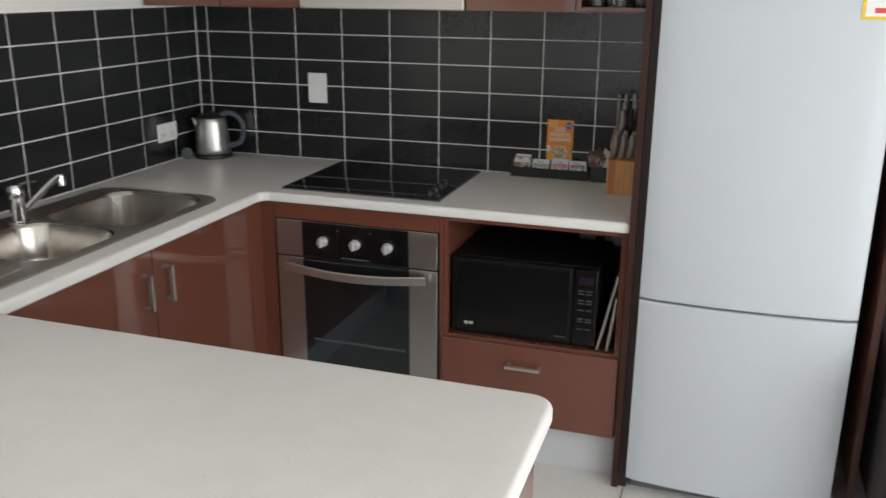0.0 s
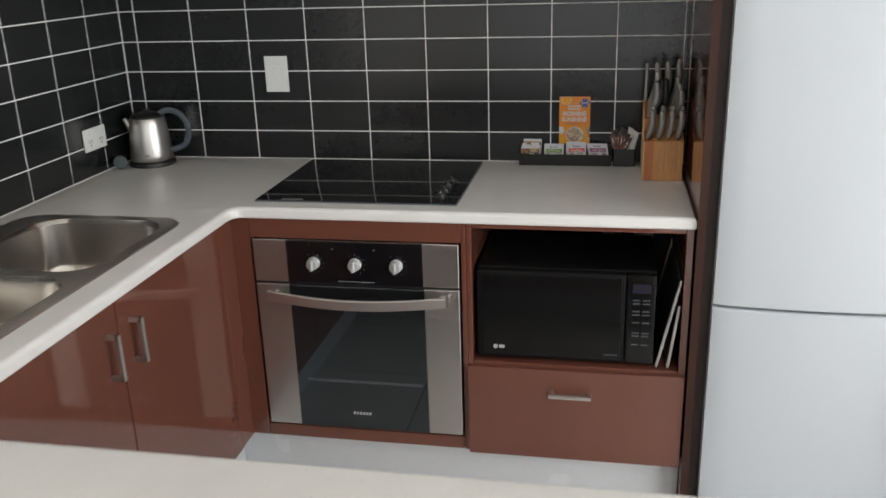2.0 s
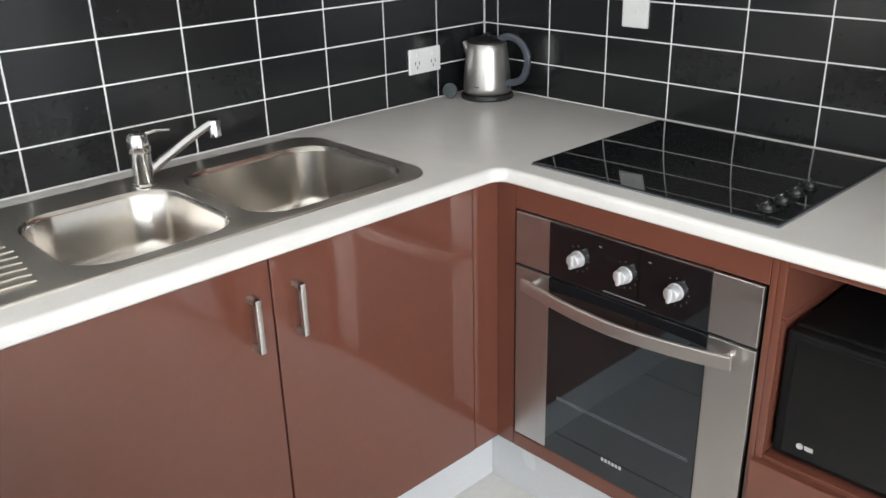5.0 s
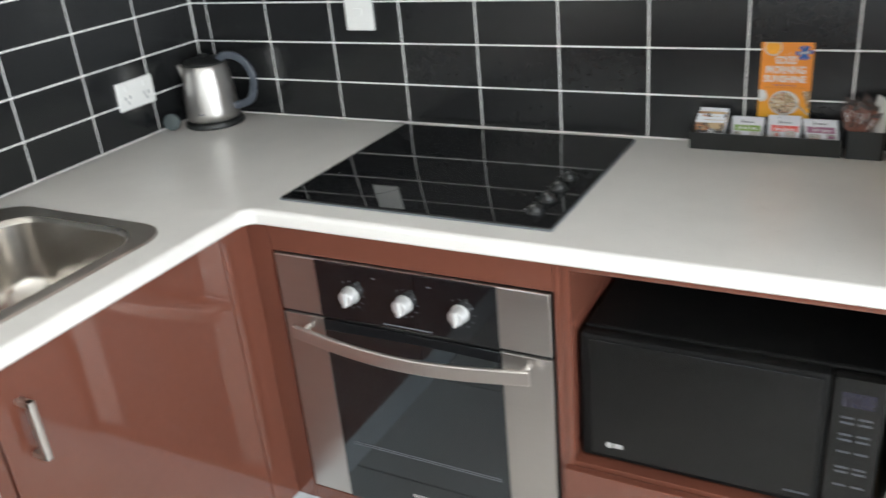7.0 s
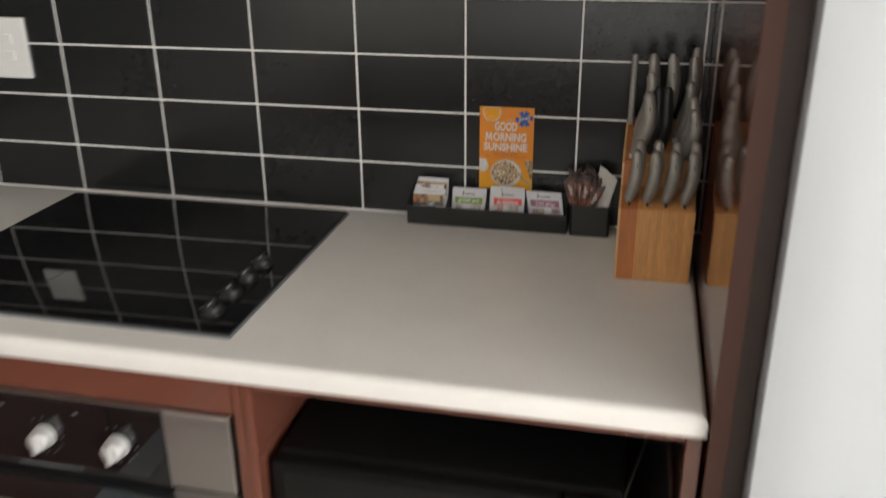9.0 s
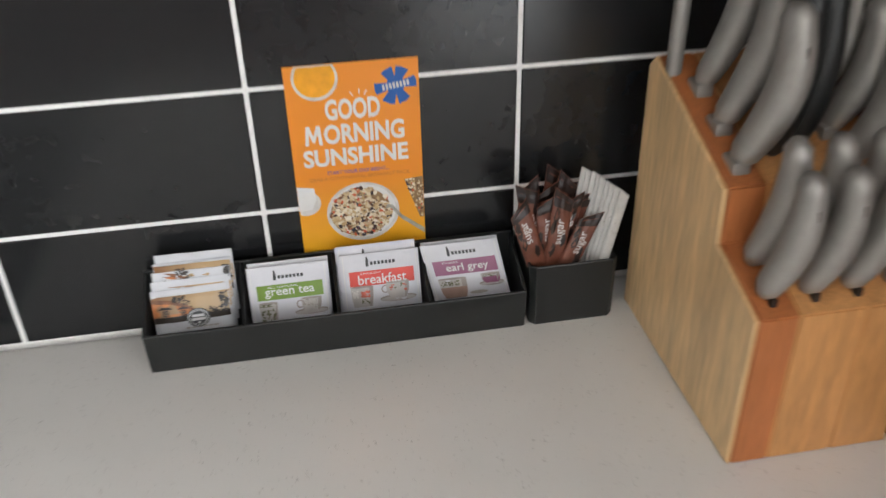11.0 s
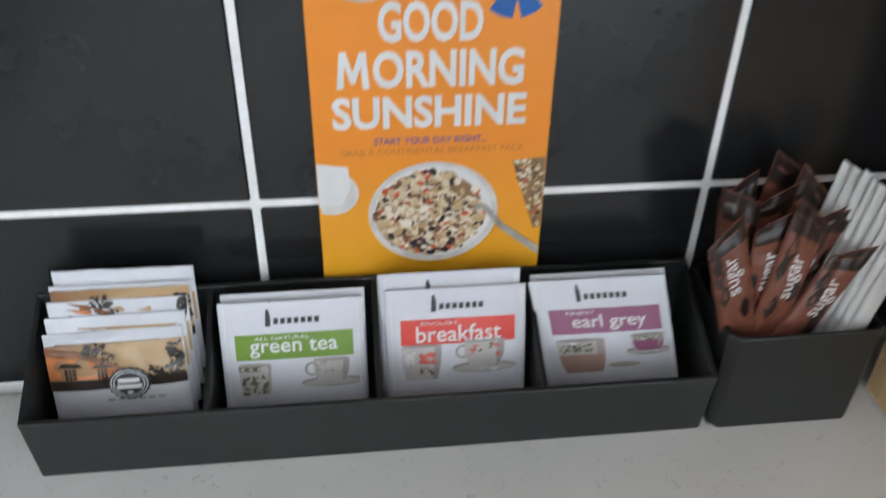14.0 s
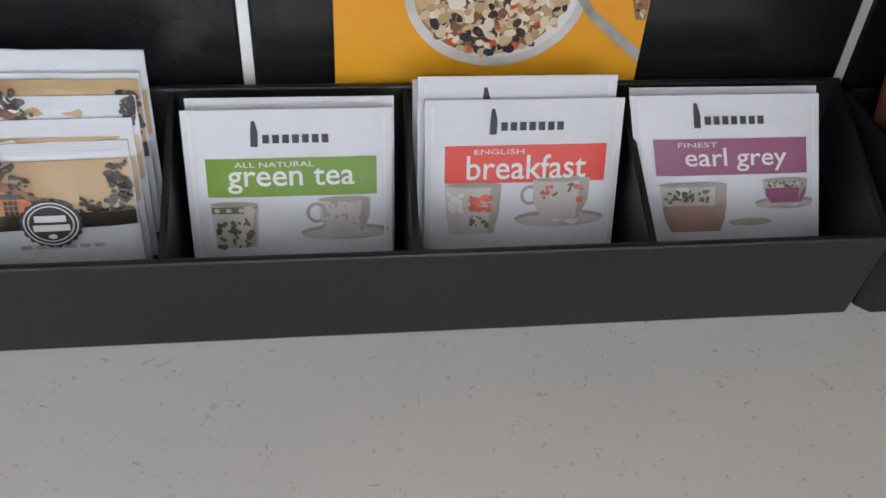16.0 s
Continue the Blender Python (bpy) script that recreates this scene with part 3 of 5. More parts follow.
def end_panel():
    for x0, x1, y in ((1.8105, 1.832, -0.615), (2.502, 2.522, -0.66)):
        p = thing("end_panel", ((x0 + x1) / 2, -0.3, 0), "tall gloss brown end panel beside the fridge", "panel", "end panels")
        part("board", bx(x0, x1, y + 0.002, -0.002, 0.0, 2.2, 0.0006), BROWN, p)
        part("edge_strip", bx(x0, x1, y, y + 0.0018, 0.0, 2.2, 0.0004), EDGE, p, "matt brown edge strip")
        if x0 < 2:
            # added strip, stands in for the shaded gap between panel and fridge
            part("gap_shade_strip", bx(x1 + 0.0005, 1.8565, -0.602, -0.584, 0.0, 2.2, 0.0006), GAPSHADE, p, "narrow dark brown strip added for the shade of the gap")
    # unseen board, added to keep the gap behind the fridge dark
    solid("gap_shade_board", bx(1.8325, 2.5015, -0.012, -0.002, 0.0, 2.2, 0), SHADE, (2.17, -0.007, 0), "dark board added behind the fridge as shade in the gap", "panel")


def peninsula():
    c = thing("breakfast_bar", (1.1, -2.15, 0), "gloss brown base of the breakfast bar", "cabinet", "base cabinets")
    part("front_panel", bx(DX + 0.03, 1.772, PY0 - 0.042, PY0 - 0.024, 0.166, ZT), BROWN, c)
    part("end_panel", bx(1.773, 1.791, -2.385, PY0 - 0.024, 0.0, ZT), BROWN, c)
    part("back_panel", bx(XL + 0.01, 1.772, -2.385, -2.367, 0.0, ZT), BROWN, c)


sink_unit()
corner_fillers()
oven_unit()
oven()
microwave_unit()
end_panel()
peninsula()
kick(DX - 0.075, DX - 0.060, -1.90, -0.53)
kick(DX - 0.059, 1.809, -0.545, -0.53)
kick(DX - 0.059, 1.772, -1.915, -1.90)


# ---------------------------------------------------------------- upper units
def upper_units():
    y1 = -0.33
    for x0, x1 in ((XL + 0.002, 0.598), (1.202, 1.565)):
        c = thing("wall_cabinet", ((x0 + x1) / 2, -0.16, 1.5), "gloss brown wall cabinet above the splashback", "cabinet", "wall cabinets")
        part("body", bx(x0, x1, y1 + 0.019, -0.002, 1.502, 2.2), BROWN, c)
        mid = (x0 + x1) / 2
        for a, b in ((x0, mid - 0.0015), (mid + 0.0015, x1)) if x1 - x0 > 0.45 else ((x0, x1),):
            part("door", bx(a + 0.001, b - 0.001, y1, y1 + 0.018, 1.498, 2.2), BROWN, c)
    c = thing("open_shelf", (1.69, -0.16, 1.5), "brown open wall shelf holding glasses", "shelf", "wall cabinets")
    part("side_panel", bx(1.567, 1.583, y1, -0.002, 1.5, 2.2), BROWN, c)
    part("side_panel", bx(1.793, 1.809, y1, -0.002, 1.5, 2.2), BROWN, c)
    for z in (1.5, 1.76, 2.18):
        part("board", bx(1.584, 1.792, y1, -0.004, z, z + 0.016), BROWN, c)
    part("back_panel", bx(1.584, 1.792, -0.0035, -0.002, 1.517, 2.179, 0), DARKIN, c)
    prof = [(0, 0.004), (0.024, 0.004), (0.031, 0.11), (0.033, 0.11), (0.0265, 0), (0, 0)]
    for x, y in ((1.625, -0.27), (1.70, -0.28), (1.755, -0.21), (1.66, -0.16)):
        solid("drinking_glass", lathe(prof, 24, (x, y, 1.5165)), TUMBLER, (x, y, 1.5165), "clear drinking glass on an open shelf", "glass", "glasses on the shelf")
    h = thing("range_hood", (0.9, -0.2, 1.5), "slide-out steel range hood between wall cabinets", "range hood")
    part("body", bx(0.602, 1.198, -0.31, -0.002, 1.515, 1.60), BLKPL, h)
    part("front_strip", bx(0.601, 1.199, -0.345, -0.312, 1.497, 1.575, 0.004), STEELH, h, "brushed steel front strip")
    part("filter", bx(0.63, 1.17, -0.30, -0.05, 1.508, 1.514, 0.001), STEELH, h)
    part("door", bx(0.602, 1.198, -0.33, -0.311, 1.58, 2.2), BROWN, h)
    part("cover", bx(0.602, 1.198, -0.309, -0.002, 1.602, 2.2), BROWN, h)


upper_units()


# ---------------------------------------------------------------- fridge
def fridge():
    x0, x1, yf = 1.858, 2.464, -0.645
    f = thing("fridge", (2.167, -0.35, 0), "white two-door fridge with softly bowed doors", "fridge")
    part("body", bx(x0 + 0.003, x1 - 0.003, yf + 0.065, -0.06, 0.03, 1.70, 0.006), FRIDGE, f)
    part("gasket", bx(x0 + 0.008, x1 - 0.008, yf + 0.05, yf + 0.066, 0.045, 1.695), GASKET, f)

    def bowed(z0, z1):
        bm, rings = bmesh.new(), []
        n = 20
        for z, d in ((z0, 0.006), (z0 + 0.002, 0.002), (z0 + 0.006, 0), (z1 - 0.006, 0), (z1 - 0.002, 0.002), (z1, 0.006)):
            row = []
            for i in range(n + 1):
                s = i / n * 2 - 1
                e = 0.006 * max(0, (abs(s) - 0.95) / 0.05) ** 2
                row.append(bm.verts.new((x0 + (x1 - x0) * i / n, yf - 0.020 * (1 - s * s) + d + e, z)))
            row += [bm.verts.new((x1, yf + 0.052, z)), bm.verts.new((x0, yf + 0.052, z))]
            rings.append(row)
        for a, b in zip(rings, rings[1:]):
            for i in range(len(a)):
                j = (i + 1) % len(a)
                bm.faces.new((a[i], a[j], b[j], b[i]))
        bm.faces.new(rings[0][::-1])
        bm.faces.new(rings[-1])
        return bm
    lo = part("lower_door", bowed(0.055, 0.672), FRIDGE, f)
    up = part("upper_door", bowed(0.678, 1.70), FRIDGE, f)
    part("foot_grille", bx(x0 + 0.01, x1 - 0.01, yf + 0.06, yf + 0.08, 0.0, 0.05), GASKET, f)
    st = part("energy_sticker", bx(2.358, 2.440, yf - 0.0135, yf - 0.0115, 1.503, 1.60, 0), YELLOW, up, "yellow energy sticker with white panel")
    moved_panel = bx(2.367, 2.431, yf - 0.0142, yf - 0.0120, 1.511, 1.575, 0)
    part("panel", moved_panel, WHITEPL, st)
    part("red_bar", bx(2.388, 2.422, yf - 0.0148, yf - 0.0128, 1.519, 1.532, 0), REDINK, st)
    part("badge", bx(2.10, 2.17, yf - 0.0212, yf - 0.018, 1.555, 1.562, 0), GASKET, up, "small grey badge strip")


fridge()


def sofa():
    """A two-seat sofa against the back wall, beyond the fridge panel."""
    x0, x1 = 2.56, 4.10
    c = thing("sofa", ((x0 + x1) / 2, -0.45, 0), "dark grey-brown upholstered sofa with loose cushions", "sofa")
    part("base", bx(x0 + 0.17, x1 - 0.17, -0.86, -0.06, 0.10, 0.30, 0.012), SOFA, c)
    part("back_frame", bx(x0 + 0.17, x1 - 0.17, -0.20, -0.06, 0.301, 0.78, 0.03, 4), SOFA, c)
    for a in (x0, x1 - 0.168):
        part("arm", bx(a, a + 0.168, -0.88, -0.05, 0.10, 0.60, 0.035, 4), SOFA, c)
    mid = (x0 + x1) / 2
    for a, b in ((x0 + 0.172, mid - 0.002), (mid + 0.002, x1 - 0.172)):
        part("seat_cushion", bx(a, b, -0.87, -0.36, 0.302, 0.45, 0.04, 4), SOFA, c)
        cushion = bx(a, b, -0.09, 0.09, 0.0, 0.45, 0.055, 4)
        moved(cushion, Matrix.Translation((0, -0.285, 0.455)) @ Matrix.Rotation(radians(-9), 4, "X"))
        part("back_cushion", cushion, SOFA, c)
    for x in (x0 + 0.06, x1 - 0.06):
        for y in (-0.82, -0.10):
            part("foot", lathe([(0, 0), (0.018, 0), (0.026, 0.0995), (0, 0.0995)], 16, (x, y, 0)), CONSOLE, c)


sofa()


# ---------------------------------------------------------------- sink, tap, hob, small appliances
def sink():
    s = thing("kitchen_sink", (0.27, -1.2, ZC), "stainless steel double bowl sink with drainer", "sink")
    out = [(x + (SX0 + SX1) / 2, y + (SY0 + SY1) / 2) for x, y in rounded(SX1 - SX0, SY0 - SY1, 0.075, 8)]
    holes = []
    for cx, cy, w, h in BOWLS:
        holes.append([(cx + x, cy + y) for x, y in rounded(w, h, 0.085, 8)])
    part("rim", plate(out, ZC + 0.0003, ZC + 0.0045, 0.004, holes, seg=4), SINKRIM, s)
    for (cx, cy, w, h), depth in zip(BOWLS, (0.165, 0.145)):
        bm, rings = bmesh.new(), []
        steps = [(0.0, ZC + 0.0045), (0.004, ZC + 0.001), (0.007, ZC - 0.006)]
        steps += [(0.014, ZC - depth + 0.05), (0.020, ZC - depth + 0.028), (0.034, ZC - depth + 0.010), (0.055, ZC - depth + 0.002), (0.09, ZC - depth)]
        base = rounded(w, h, 0.085, 8)
        for d, z in steps:
            k = [((x * (w - 2 * d) / w), (y * (h - 2 * d) / h)) for x, y in base]
            rings.append([bm.verts.new((cx + x, cy + y, z)) for x, y in k])
        for a, b in zip(rings, rings[1:]):
            for i in range(len(a)):
                j = (i + 1) % len(a)
                bm.faces.new((a[i], b[i], b[j], a[j]))
        bm.faces.new(rings[-1])
        bmesh.ops.recalc_face_normals(bm, faces=bm.faces[:])
        for f in bm.faces:
            f.normal_flip()
        b = part("bowl", bm, SINKM, s, smooth=60)
        part("drain", lathe([(0, 0.0015), (0.02, 0.0015), (0.024, 0.004), (0.038, 0.004), (0.042, 0.001), (0.042, -0.004), (0, -0.004)], 28, (cx, cy, ZC - depth + 0.001)), CHROME, b)
    for i in range(11):
        x = 0.105 + i * 0.032
        part("drainer_rib", sweep([(x, -1.545 - 0.02 * abs(i - 5) / 5, ZC + 0.0045), (x, -1.58, ZC + 0.0062), (x, -1.86, ZC + 0.0062), (x, -1.89, ZC + 0.0045)], rounded(0.018, 0.004, 0.0018, 3)), SINKRIM, s)


def tap():
    x, y, z = 0.100, -1.213, ZC + 0.0045
    t = thing("mixer_tap", (x, y, z), "chrome sink mixer tap with long swivel spout", "tap")
    part("base", lathe([(0, 0), (0.027, 0), (0.027, 0.005), (0.0225, 0.009), (0.0215, 0.075), (0.0235, 0.078), (0.0235, 0.088), (0, 0.088)], 28, (x, y, z)), CHROME, t)
    part("cap", lathe([(0.0225, 0.0885), (0.0225, 0.104), (0.018, 0.114), (0.009, 0.118), (0, 0.118)], 28, (x, y, z)), CHROME, t)
    part("lever", sweep([(x, y + 0.004, z + 0.110), (x + 0.008, y + 0.035, z + 0.116), (x + 0.012, y + 0.066, z + 0.112)], rounded(0.012, 0.006, 0.002, 3), scales=[1.2, 1, 0.8]), CHROME, t)
    sp = part("spout", sweep([(x, y + 0.014, z + 0.028), (x + 0.002, y + 0.05, z + 0.048), (x + 0.006, y + 0.105, z + 0.078), (x + 0.010, y + 0.150, z + 0.100), (x + 0.012, y + 0.165, z + 0.105)], circle(0.0105, 14), scales=[1.15, 1, 0.95, 0.95, 0.95]), CHROME, t)
    part("nozzle", lathe([(0, 0.012), (0.012, 0.012), (0.0145, 0.006), (0.0145, -0.024), (0.011, -0.026), (0, -0.026)], 20, (x + 0.012, y + 0.172, z + 0.101)), CHROME, sp)


def hob():
    h = thing("cooktop", (0.89, -0.28, ZC), "black glass electric cooktop with four control knobs", "cooktop")
    x0, x1, y0, y1 = 0.601, 1.184, -0.543, -0.033
    out = [(x + (x0 + x1) / 2, y + (y0 + y1) / 2) for x, y in rounded(x1 - x0, y1 - y0, 0.004, 3)]
    part("trim", plate(out, ZC + 0.0002, ZC + 0.003, 0.001), GREYPL, h, "thin grey metal edge")
    out = [(x + (x0 + x1) / 2, y + (y0 + y1) / 2) for x, y in rounded(x1 - x0 - 0.006, y1 - y0 - 0.006, 0.003, 3)]
    part("glass_top", plate(out, ZC + 0.0031, ZC + 0.0062, 0.001), BLKGLASS, h)
    for cx, cy, r in ((0.735, -0.16, 0.085), (0.735, -0.40, 0.095), (0.97, -0.16, 0.095), (0.97, -0.40, 0.075)):
        ring = bmesh.new()
        a = [ring.verts.new((cx + r * math.cos(2 * math.pi * i / 64), cy + r * math.sin(2 * math.pi * i / 64), ZC + 0.0064)) for i in range(64)]
        b = [ring.verts.new((cx + (r - 0.0012) * math.cos(2 * math.pi * i / 64), cy + (r - 0.0012) * math.sin(2 * math.pi * i / 64), ZC + 0.0064)) for i in range(64)]
        for i in range(64):
            ring.faces.new((a[i], a[(i + 1) % 64], b[(i + 1) % 64], b[i]))
        part("zone_ring", ring, RINGM, h, "faint printed cooking zone ring")
    for y in (-0.482, -0.423, -0.365, -0.308):
        k = joined(lathe([(0, 0), (0.0165, 0), (0.0165, 0.003), (0.014, 0.005), (0.013, 0.011), (0.011, 0.013), (0, 0.013)], 24),
                   bx(-0.003, 0.003, -0.013, 0.013, 0.011, 0.017, 0.002))
        moved(k, Matrix.Translation((1.13, y, ZC + 0.0064)) @ Matrix.Rotation(radians(20), 4, "Z"))
        kn = part("knob", k, BLKPL, h, "black cooktop knob")
        part("mark", bx(1.1295, 1.1315, y - 0.013, y - 0.004, ZC + 0.0232, ZC + 0.0238, 0), WHITEINK, kn)
        part("print", bx(1.104, 1.108, y + 0.008, y + 0.012, ZC + 0.0063, ZC + 0.0067, 0), GREYPL, h)


def microwave():
    m = thing("microwave_oven", (1.47, -0.3, 0.455), "black microwave oven inside an open cabinet niche", "microwave")
    x0, x1, z0, z1, yf = 1.236, 1.722, 0.461, 0.725, -0.568
    part("body", bx(x0, x1, yf + 0.03, -0.22, z0, z1, 0.006), MICRO, m)
    d = part("door", bx(x0 + 0.001, 1.642, yf, yf + 0.0295, z0 + 0.002, z1 - 0.002, 0.006), MICRO, m)
    part("door_window", bx(x0 + 0.02, 1.632, yf - 0.0015, yf + 0.002, z0 + 0.012, z1 - 0.012, 0.001), NEARBLK, d, "dark reflective window")
    p = part("control_panel", bx(1.644, x1 - 0.001, yf, yf + 0.0295, z0 + 0.002, z1 - 0.002, 0.006), NEARBLK, m)
    part("face", bx(1.650, 1.718, yf - 0.0008, yf + 0.001, 0.484, 0.722, 0), NEARBLK, p)
    part("display", bx(1.660, 1.708, yf - 0.0014, yf, 0.672, 0.698, 0), DIMNAVY, p, "dark blue display")
    for r, z in enumerate((0.650, 0.640, 0.618, 0.608, 0.585, 0.555, 0.546, 0.520)):
        for i in range(2):
            a = 1.661 + i * 0.026
            part("button", bx(a, a + 0.019, yf - 0.0016, yf, z, z + 0.004, 0.0005), DIMPL, p)
    part("badge", joined(moved(lathe([(0, 0.001), (0.0065, 0.001), (0.0065, 0), (0, 0)], 20), Matrix.Translation((1.290, yf - 0.0017, 0.497)) @ Matrix.Rotation(radians(90), 4, "X")),
                         bx(1.299, 1.315, yf - 0.0025, yf - 0.0015, 0.493, 0.502, 0)), KNOBM, d, "small silver badge shapes")
    part("print", bx(1.588, 1.626, yf - 0.0025, yf - 0.0015, 0.486, 0.490, 0), DIMPL, d)
    for x in (x0 + 0.05, x1 - 0.05):
        for y in (-0.48, -0.26):
            part("foot", lathe([(0, 0), (0.012, 0), (0.014, 0.0055), (0, 0.0055)], 16, (x, y, 0.4552)), BLKPL, m)


def niche_things():
    for x, lean, hgt, label in ((1.731, 12, 0.262, "thin metal baking tray leaning in the niche"), (1.762, 7, 0.185, "small metal baking tray leaning in the niche")):
        t = bx(-0.002, 0.002, -0.36, 0.0, 0, hgt, 0.0015)
        rim = [bx(-0.006, 0.002, -0.36, 0, z, z + 0.006, 0.0015) for z in (0.0, hgt - 0.006)] + [bx(-0.006, 0.002, y, y + 0.006, 0.006, hgt - 0.006, 0.001) for y in (-0.36, -0.006)]
        ob = solid("baking_tray", joined(t, *rim), STEEL, (0, 0, 0), label, "baking tray", "trays in the niche")
        ob.matrix_basis = Matrix.Translation((x, -0.21, 0.457)) @ Matrix.Rotation(radians(lean), 4, "Y")
    p = thing("power_outlet", (1.655, -0.03, 0.69), "white double power outlet inside the cabinet niche", "outlet")
    part("plate", bx(1.575, 1.735, -0.038, -0.0285, 0.655, 0.715, 0.003), WHITEPL, p)
    pl = part("plug", bx(1.638, 1.672, -0.085, -0.038, 0.668, 0.706, 0.006), BLKPL, p, "black plug")
    part("cable", sweep([(1.655, -0.085, 0.687), (1.655, -0.10, 0.67), (1.63, -0.09, 0.60), (1.6, -0.08, 0.56)], circle(0.0035, 8)), BLKPL, pl)


def kettle():
    x, y = 0.058, -0.108
    k = thing("electric_kettle", (x, y, ZC), "brushed steel electric kettle with black handle and base", "kettle")
    part("base", lathe([(0, 0), (0.076, 0), (0.078, 0.004), (0.076, 0.012), (0.068, 0.016), (0, 0.016)], 40, (x, y, ZC)), BLKPL, k)
    part("body", lathe([(0, 0.0165), (0.066, 0.0165), (0.0700, 0.02), (0.0700, 0.035), (0.0655, 0.09), (0.0600, 0.14), (0.0570, 0.158), (0.0555, 0.160), (0, 0.160)], 48, (x, y, ZC)), STEEL, k, smooth=50)
    lid = part("lid", lathe([(0.0535, 0.1605), (0.054, 0.165), (0.048, 0.171), (0.03, 0.176), (0, 0.177)], 40, (x, y, ZC)), BLKPL, k, "black lid")
    part("lid_knob", bx(x - 0.01, x + 0.01, y - 0.008, y + 0.008, ZC + 0.176, ZC + 0.186, 0.003), BLKPL, lid)
    d = Vector((0.95, 0.22, 0)).normalized()
    c = Vector((x, y, ZC))

    def at(r, z):
        return c + d * r + Vector((0, 0, z))
    pts = [at(0.040, 0.166), at(0.060, 0.179), at(0.088, 0.178), at(0.116, 0.160), at(0.132, 0.128), at(0.130, 0.092), at(0.112, 0.060), at(0.068, 0.046)]
    smooth = []
    for i in range(len(pts) - 1):
        p0, p1, p2, p3 = pts[max(i - 1, 0)], pts[i], pts[i + 1], pts[min(i + 2, len(pts) - 1)]
        for j in range(5):
            t = j / 5
            smooth.append(0.5 * ((2 * p1) + (p2 - p0) * t + (2 * p0 - 5 * p1 + 4 * p2 - p3) * t * t + (3 * p1 - p0 - 3 * p2 + p3) * t ** 3))
    smooth.append(pts[-1])
    part("handle", sweep(smooth, rounded(0.020, 0.013, 0.005, 4), up=d.cross(Vector((0, 0, 1)))), NAVYPL, k, "dark blue-grey loop handle")
    s = -d
    part("spout", sweep([c + s * 0.048 + Vector((0, 0, 0.100)), c + s * 0.062 + Vector((0, 0, 0.135)), c + s * 0.076 + Vector((0, 0, 0.157))], rounded(0.03, 0.020, 0.008, 3), scales=[1.1, 1.0, 0.55]), STEEL, k)
    part("badge", bx(x + 0.012, x + 0.028, y - 0.0695, y - 0.060, ZC + 0.040, ZC + 0.043, 0), GREYPL, k)
    p = solid("sink_plug", joined(moved(lathe([(0, 0), (0.020, 0), (0.0225, 0.004), (0.021, 0.012), (0.012, 0.014), (0, 0.014)], 28), Matrix.Translation((0, 0, 0.0225)) @ Matrix.Rotation(radians(78), 4, "X"))), PLUGM,
              (0, 0, 0), "round dark rubber plug standing beside the kettle", "sink plug")
    p.matrix_basis = Matrix.Translation((-0.012, -0.192, ZC)) @ Matrix.Rotation(radians(30), 4, "Z")


def plates():
    s = thing("light_switch", (0.49, 0, 1.18), "white double switch plate on black tiles", "switch")
    part("plate", bx(0.451, 0.531, -0.008, -0.0003, 1.122, 1.240, 0.003), WHITEPL, s)
    for z in (1.158, 1.190):
        part("rocker", bx(0.481, 0.501, -0.0105, -0.008, z, z + 0.018, 0.0015), WHITEPL, s)
    o = thing("power_outlet", (XL, -0.257, 1.012), "white double power outlet plate on black tiles", "outlet")
    part("plate", bx(XL + 0.0003, XL + 0.008, -0.318, -0.196, 0.976, 1.048, 0.003), WHITEPL, o)
    for y in (-0.288, -0.226):
        part("socket", joined(bx(XL + 0.0078, XL + 0.0088, y - 0.009, y - 0.006, 1.002, 1.012, 0), bx(XL + 0.0078, XL + 0.0088, y + 0.006, y + 0.009, 1.002, 1.012, 0),
                              bx(XL + 0.0078, XL + 0.0088, y - 0.0015, y + 0.0015, 0.990, 0.999, 0)), GREYPL, o, "dark socket slots")
        part("rocker", bx(XL + 0.008, XL + 0.0105, y - 0.005, y + 0.005, 1.024, 1.038, 0.001), WHITEPL, o)


sink()
tap()
hob()
microwave()
niche_things()
kettle()
plates()


# ---------------------------------------------------------------- tea and coffee corner
def fitted(text, u0, u1, v0, v1, bold=0.0):
    """Text drawn to fill a rectangle."""
    bm = letters(text, 1.0, "LEFT", 1.0, bold)
    xs, ys = [v.co.x for v in bm.verts], [v.co.y for v in bm.verts]
    sx, sy = (u1 - u0) / (max(xs) - min(xs)), (v1 - v0) / (max(ys) - min(ys))
    return moved(bm, Matrix.Translation((u0, v0, 0)) @ Matrix.Diagonal((sx, sy, 1, 1)) @ Matrix.Translation((-min(xs), -min(ys), 0)))


def disc(cu, cv, ru, rv, n=28, a0=0, a1=360, rot=0):
    pts = []
    for i in range(n + (a1 - a0 < 360)):
        a = radians(a0 + (a1 - a0) * i / n)
        x, y = ru * math.cos(a), rv * math.sin(a)
        c, s = math.cos(radians(rot)), math.sin(radians(rot))
        pts.append((cu + x * c - y * s, cv + x * s + y * c))
    return pts


